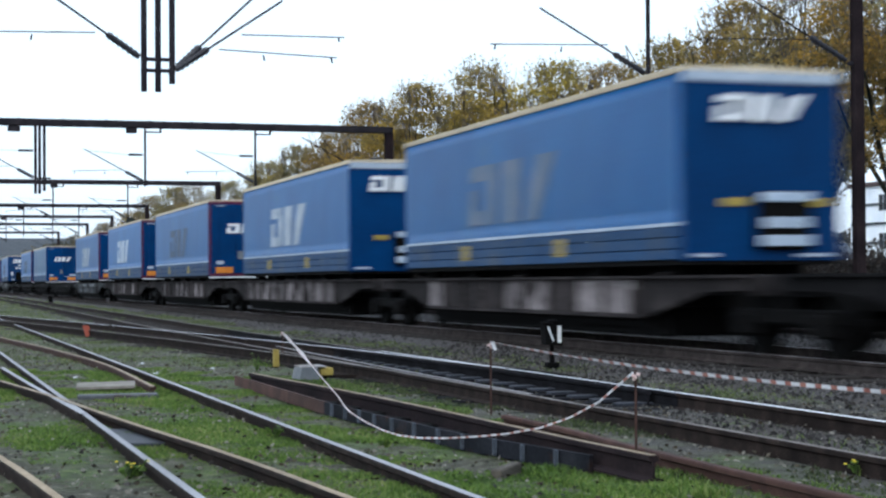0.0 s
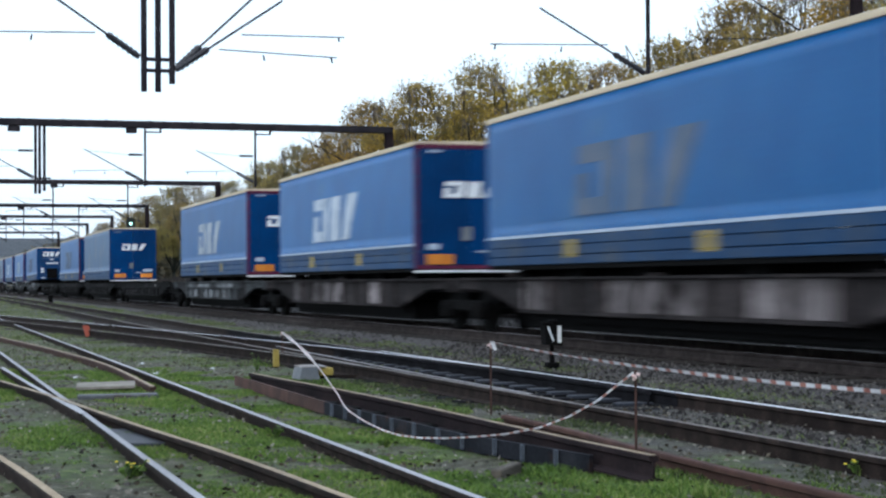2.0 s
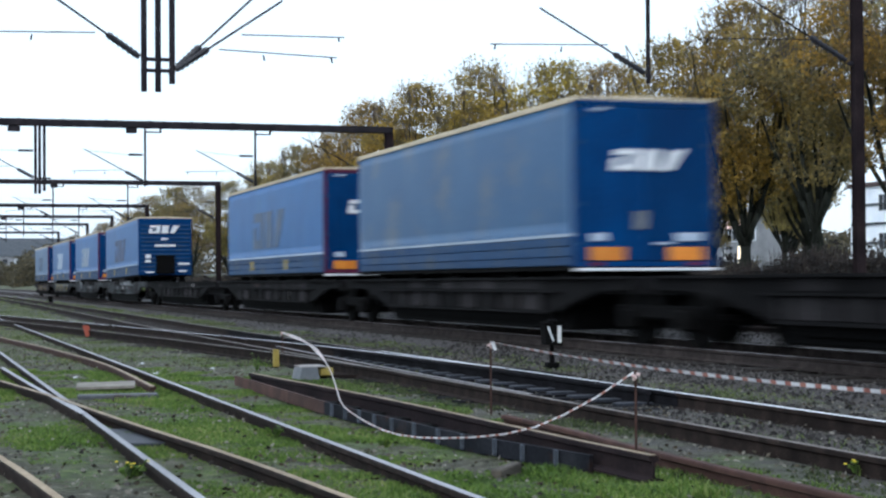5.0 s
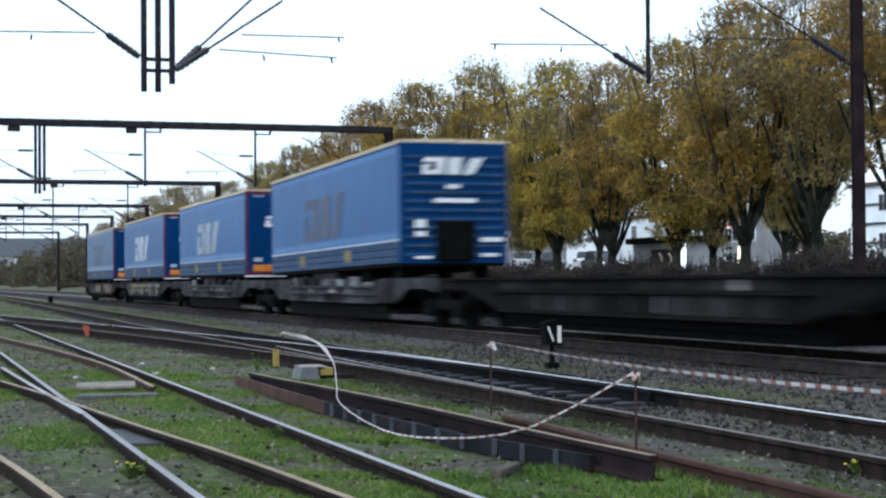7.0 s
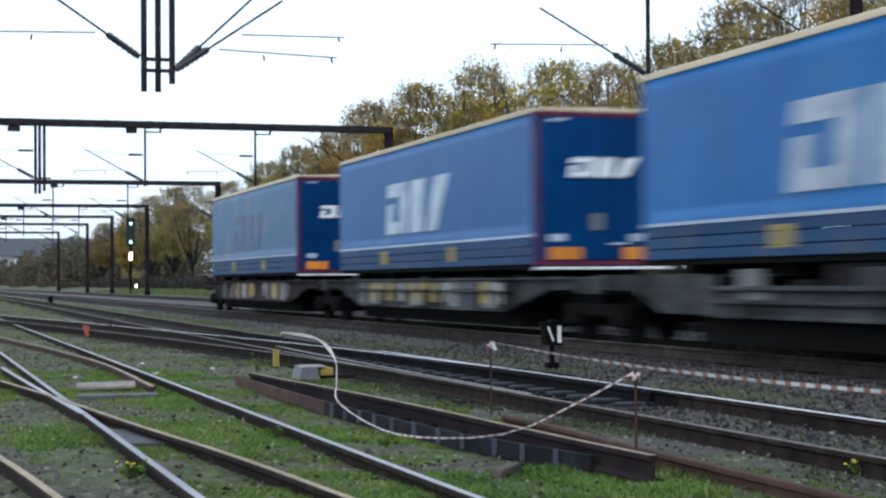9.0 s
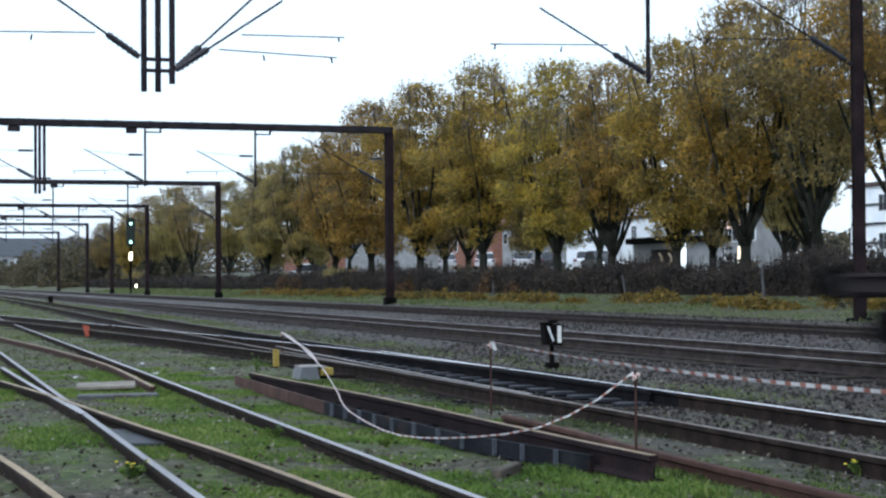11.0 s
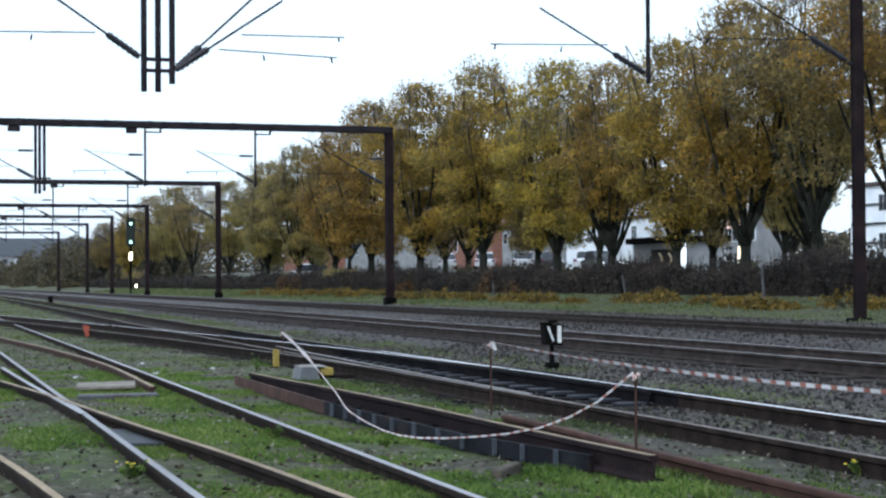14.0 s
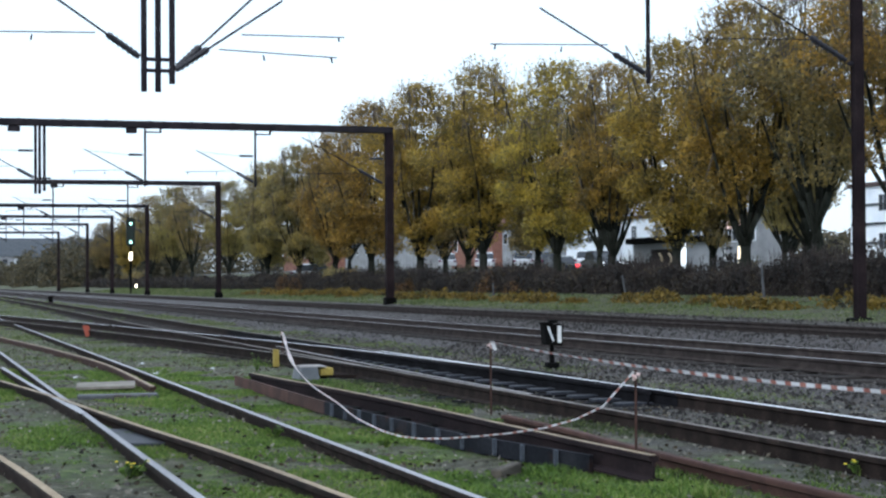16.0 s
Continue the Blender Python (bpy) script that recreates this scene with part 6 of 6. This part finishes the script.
# ---- loose ground cover: stones, grass, flowers ----
def stones():
    rng = np.random.default_rng(9)
    base = np.array([(1, 0, -0.3), (0.3, 0.95, -0.25), (-0.8, 0.6, -0.35), (-0.8, -0.6, -0.3), (0.3, -0.95, -0.2), (0.1, 0.1, 0.75), (0.45, -0.2, 0.6)])
    tri = np.array([(0, 1, 6), (1, 5, 6), (1, 2, 5), (2, 3, 5), (3, 4, 5), (4, 6, 5), (4, 0, 6)])
    P = []
    for x0, x1, y0, y1, n in ((9.3, 14.2, 10, 30, 15000), (14.2, 18.2, 20, 45, 11000), (9.3, 18.2, 30, 75, 12000), (5.9, 8.7, 7, 34, 12500), (-1, 5, 7, 30, 250), (8.0, 9.6, 9, 40, 2500)):
        P.append(np.stack([rng.uniform(x0, x1, n), rng.uniform(y0, y1, n), rng.uniform(0.016, 0.036, n)], 1))
    P = np.concatenate(P)
    keep = np.ones(len(P), bool)
    keep &= ~((P[:, 0] > 6.05) & (P[:, 0] < 7.75) & (P[:, 1] > 14.5) & (P[:, 1] < 32) & (rng.uniform(size=len(P)) < 0.85))
    for xr in (10.94, 12.45, 15.45, 16.95, 5.88, 7.38, 3.03, 1.56):
        keep &= np.abs(P[:, 0] - xr) > 0.09
    P = P[keep]
    n = len(P)
    a = rng.uniform(0, 6.28, n)
    s = P[:, 2]
    st = rng.uniform(0.6, 1.4, (n, 3))
    v = base[None] * st[:, None] * s[:, None, None]
    c, sn = np.cos(a)[:, None], np.sin(a)[:, None]
    v = np.stack([v[..., 0] * c - v[..., 1] * sn, v[..., 0] * sn + v[..., 1] * c, v[..., 2]], -1)
    v += np.stack([P[:, 0], P[:, 1], ground_z(P[:, 0], P[:, 1]) + s * 0.25], 1)[:, None]
    f = (tri[None] + (np.arange(n) * 7)[:, None, None]).reshape(-1, 3)
    tagged(new("ballast_stones", soup("ballast_stones", v.reshape(-1, 3), f, STONE_MIX)), "loose grey-brown crushed ballast stones between the tracks", "ballast", kind="stuff")


def patchy(x, y):
    return np.array([noise.noise((a * 0.55, b * 0.32, 3)) + 0.6 * noise.noise((a * 1.7, b * 1.1, 8)) + 0.25 * noise.noise((a * 6, b * 5, 2)) - 0.25 * max(0.0, min(1.0, (1.6 - a) / 1.5)) for a, b in zip(x, y)])


def grass(name, x0, x1, y0, y1, n, h, thr, seed, tone, label):
    rng = np.random.default_rng(seed)
    x, y = rng.uniform(x0, x1, n), rng.uniform(y0, y1, n)
    g = patchy(x, y)
    k = g > thr
    x, y, g = x[k], y[k], g[k]
    n = len(x)
    z = ground_z(x, y) - 0.01
    hh = h * rng.uniform(0.4, 1.25, n) * np.clip(0.7 + g, 0.5, 1.5)
    a = rng.uniform(0, 6.28, n)
    w = 0.0045 * rng.uniform(0.7, 1.6, n) * (1 + y / 30)
    lean = rng.normal(0, 0.5, (n, 2)) * hh[:, None]
    b0 = np.stack([x - w * np.cos(a), y - w * np.sin(a), z], 1)
    b1 = np.stack([x + w * np.cos(a), y + w * np.sin(a), z], 1)
    m0 = np.stack([x - w * 0.7 * np.cos(a) + lean[:, 0] * 0.35, y - w * 0.7 * np.sin(a) + lean[:, 1] * 0.35, z + hh * 0.6], 1)
    m1 = np.stack([x + w * 0.7 * np.cos(a) + lean[:, 0] * 0.35, y + w * 0.7 * np.sin(a) + lean[:, 1] * 0.35, z + hh * 0.6], 1)
    tp = np.stack([x + lean[:, 0], y + lean[:, 1], z + hh], 1)
    v = np.stack([b0, b1, m1, m0, tp], 1).reshape(-1, 3)
    i = np.arange(n) * 5
    f = np.stack([i, i + 1, i + 2, i + 3], 1).tolist() + np.stack([i + 3, i + 2, i + 4], 1).tolist()
    tagged(new(name, soup(name, v, f, tone)), label, "grass", kind="stuff")


GRASS_DIM = leafy("dirty_grass_blades", [(0.016, 0.024, 0.01), (0.036, 0.052, 0.018), (0.065, 0.09, 0.028), (0.12, 0.14, 0.055)], clump=0.6)
GRASS_DRY = leafy("dry_grass_blades", [(0.042, 0.062, 0.022), (0.09, 0.125, 0.04), (0.155, 0.195, 0.066), (0.27, 0.28, 0.15)], clump=0.6)
LITTER = leafy("fallen_leaf_litter", [(0.014, 0.01, 0.007), (0.05, 0.036, 0.02), (0.12, 0.1, 0.066), (0.3, 0.28, 0.24)], clump=0.1)
STONE_MIX = leafy("mixed_ballast_stones", [(0.018, 0.0165, 0.0165), (0.042, 0.0385, 0.038), (0.075, 0.069, 0.068), (0.135, 0.126, 0.122)], 0.9, 0.2)
stones()
grass("yard_grass", -1.5, 5.4, 6.5, 26, 300000, 0.042, -0.06, 1, GRASS, "short patchy green grass between yard rails")
grass("panel_end_grass", 4.0, 4.75, 8.9, 10.6, 5200, 0.1, -1.2, 33, GRASS, "longer green grass round the loose rail end")
grass("near_yard_grass", 1.7, 4.6, 7, 18, 90000, 0.035, -0.45, 21, GRASS, "short bright green grass between yard rails")
grass("far_yard_grass", -1, 5.6, 26, 60, 48000, 0.045, -0.02, 2, GRASS_DRY, "short patchy green grass between yard rails")
grass("strip_grass", 7.9, 9.7, 8, 130, 62000, 0.045, -0.08, 3, GRASS_DRY, "thin weedy grass strip beside the main line")
grass("edge_grass", 4.7, 5.82, 7, 26, 26000, 0.045, -0.05, 14, GRASS_DIM, "short green grass beside the siding rail")
grass("siding_weeds", 5.2, 7.6, 7, 40, 7000, 0.06, 0.25, 4, GRASS_DRY, "thin weeds growing in the siding")
grass("verge_grass", 18.1, 21.6, 26, 180, 60000, 0.09, -0.6, 5, GRASS_DRY, "rough green verge grass below the hedge")
grass("far_strip_grass", 2.5, 9.8, 58, 180, 30000, 0.08, 0.0, 6, GRASS_DRY, "distant thin grass between yard tracks")


def litter():
    """Fallen leaves and dry scraps over the yard."""
    rng = np.random.default_rng(77)
    n = 26000
    x, y = rng.uniform(-1.2, 9.4, n), 7 + 45 * rng.uniform(0, 1, n) ** 1.6
    k = patchy(x, y) < rng.uniform(-0.4, 0.5, n)
    x, y = x[k], y[k]
    c = np.stack([x, y, ground_z(x, y) + rng.uniform(0.005, 0.03, len(x))], 1)
    v, f = leaves(c, 0.02, rng, flat=0.75)
    tagged(new("leaf_litter", soup("leaf_litter", v, f, LITTER)), "fallen brown and pale leaf litter on the yard ground", "litter", kind="stuff")


litter()


def weeds():
    rng = random.Random(2)
    for i, (x, y, h, bloom) in enumerate(((1.40, 11.18, 0.12, True), (1.47, 11.30, 0.1, True), (5.9, 9.3, 0.11, True), (3.58, 12.5, 0.13, False), (2.3, 8.6, 0.12, False), (2.9, 13.5, 0.12, False), (4.9, 24.0, 0.3, False))):
        t = thing("flowering_weed" if bloom else "weed", "small weed with yellow flower heads in grass" if bloom else "dark leafy weed in grass", "weed")
        z = float(ground_z(x, y))
        bm = bmesh.new()
        tips = []
        for k in range(7):
            e = Vector((x + rng.uniform(-0.09, 0.09), y + rng.uniform(-0.09, 0.09), z + h * rng.uniform(0.6, 1.1)))
            rod(bm, (x, y, z - 0.02), e, 0.004, 0.003, 4)
            tips.append(e)
            part("stem", bm, WEED, t)
            bm = bmesh.new()
        bm.free()
        v, f = leaves(np.array([tuple(Vector((x, y, z)).lerp(e, rng.uniform(0.2, 0.9))) for e in tips for _ in range(5)]), 0.03, np.random.default_rng(i))
        ob = new("leaf_tuft", soup("leaf_tuft", v, f, GRASS))
        ob.parent = t
        if bloom:
            for e in tips[:5]:
                bm = bmesh.new()
                bmesh.ops.create_icosphere(bm, subdivisions=1, radius=0.014, matrix=Matrix.Translation(e) @ Matrix.Diagonal((1, 1, 0.5, 1)))
                part("flower_head", bm, FLOWER, t)
    for i, (x, y, s) in enumerate(((2.02, 14.3, 0.06), (2.8, 26, 0.05), (3.6, 27, 0.05), (3.4, 24, 0.045), (4.4, 25, 0.05), (2.2, 23.5, 0.04), (3.05, 29, 0.06))):
        t = thing("litter_scrap", "crumpled white scrap lying in grass", "litter", "scraps in the grass")
        bm = bmesh.new()
        bmesh.ops.create_icosphere(bm, subdivisions=1, radius=s, matrix=Matrix.Translation((x, y, float(ground_z(x, y)) + s * 0.2)) @ Matrix.Diagonal((1, 0.7, 0.35, 1)))
        for vv in bm.verts:
            vv.co += Vector((rng.uniform(-1, 1), rng.uniform(-1, 1), rng.uniform(-0.5, 0.5))) * s * 0.25
        part("scrap", bm, WHITE_MARK, t)


WEED = surface("weed_stem", (0.03, 0.05, 0.015), (0.05, 0.08, 0.02), (0.07, 0.11, 0.03), 0.8)
FLOWER = surface("yellow_flower", (0.5, 0.4, 0.02), (0.62, 0.5, 0.03), (0.7, 0.58, 0.05), 0.7)
weeds()


def motions():
    for ob, x, y0, tilt in CARRIED:
        walk(ob, [(t, pose(x, y0 - SPEED * t, 0, tilt)) for t in (0, 4, 8, 12, 16)])
    for ob, x, way, turn in DRIVEN:
        walk(ob, [(t, pose(x, way(t), float(ground_z(x, 80)), 0, 0, turn)) for t in (0, 4, 8, 12, 16)])
    lines = [(t, slack_line(u)) for t, u in WIND]
    for i, ob in enumerate(TAPE):
        walk(ob, [(t, along(p[i], p[i + 1], 12 * math.sin(i * 0.7) + 15 * math.sin(t * 0.9 + i * 0.3))) for t, p in lines])


motions()
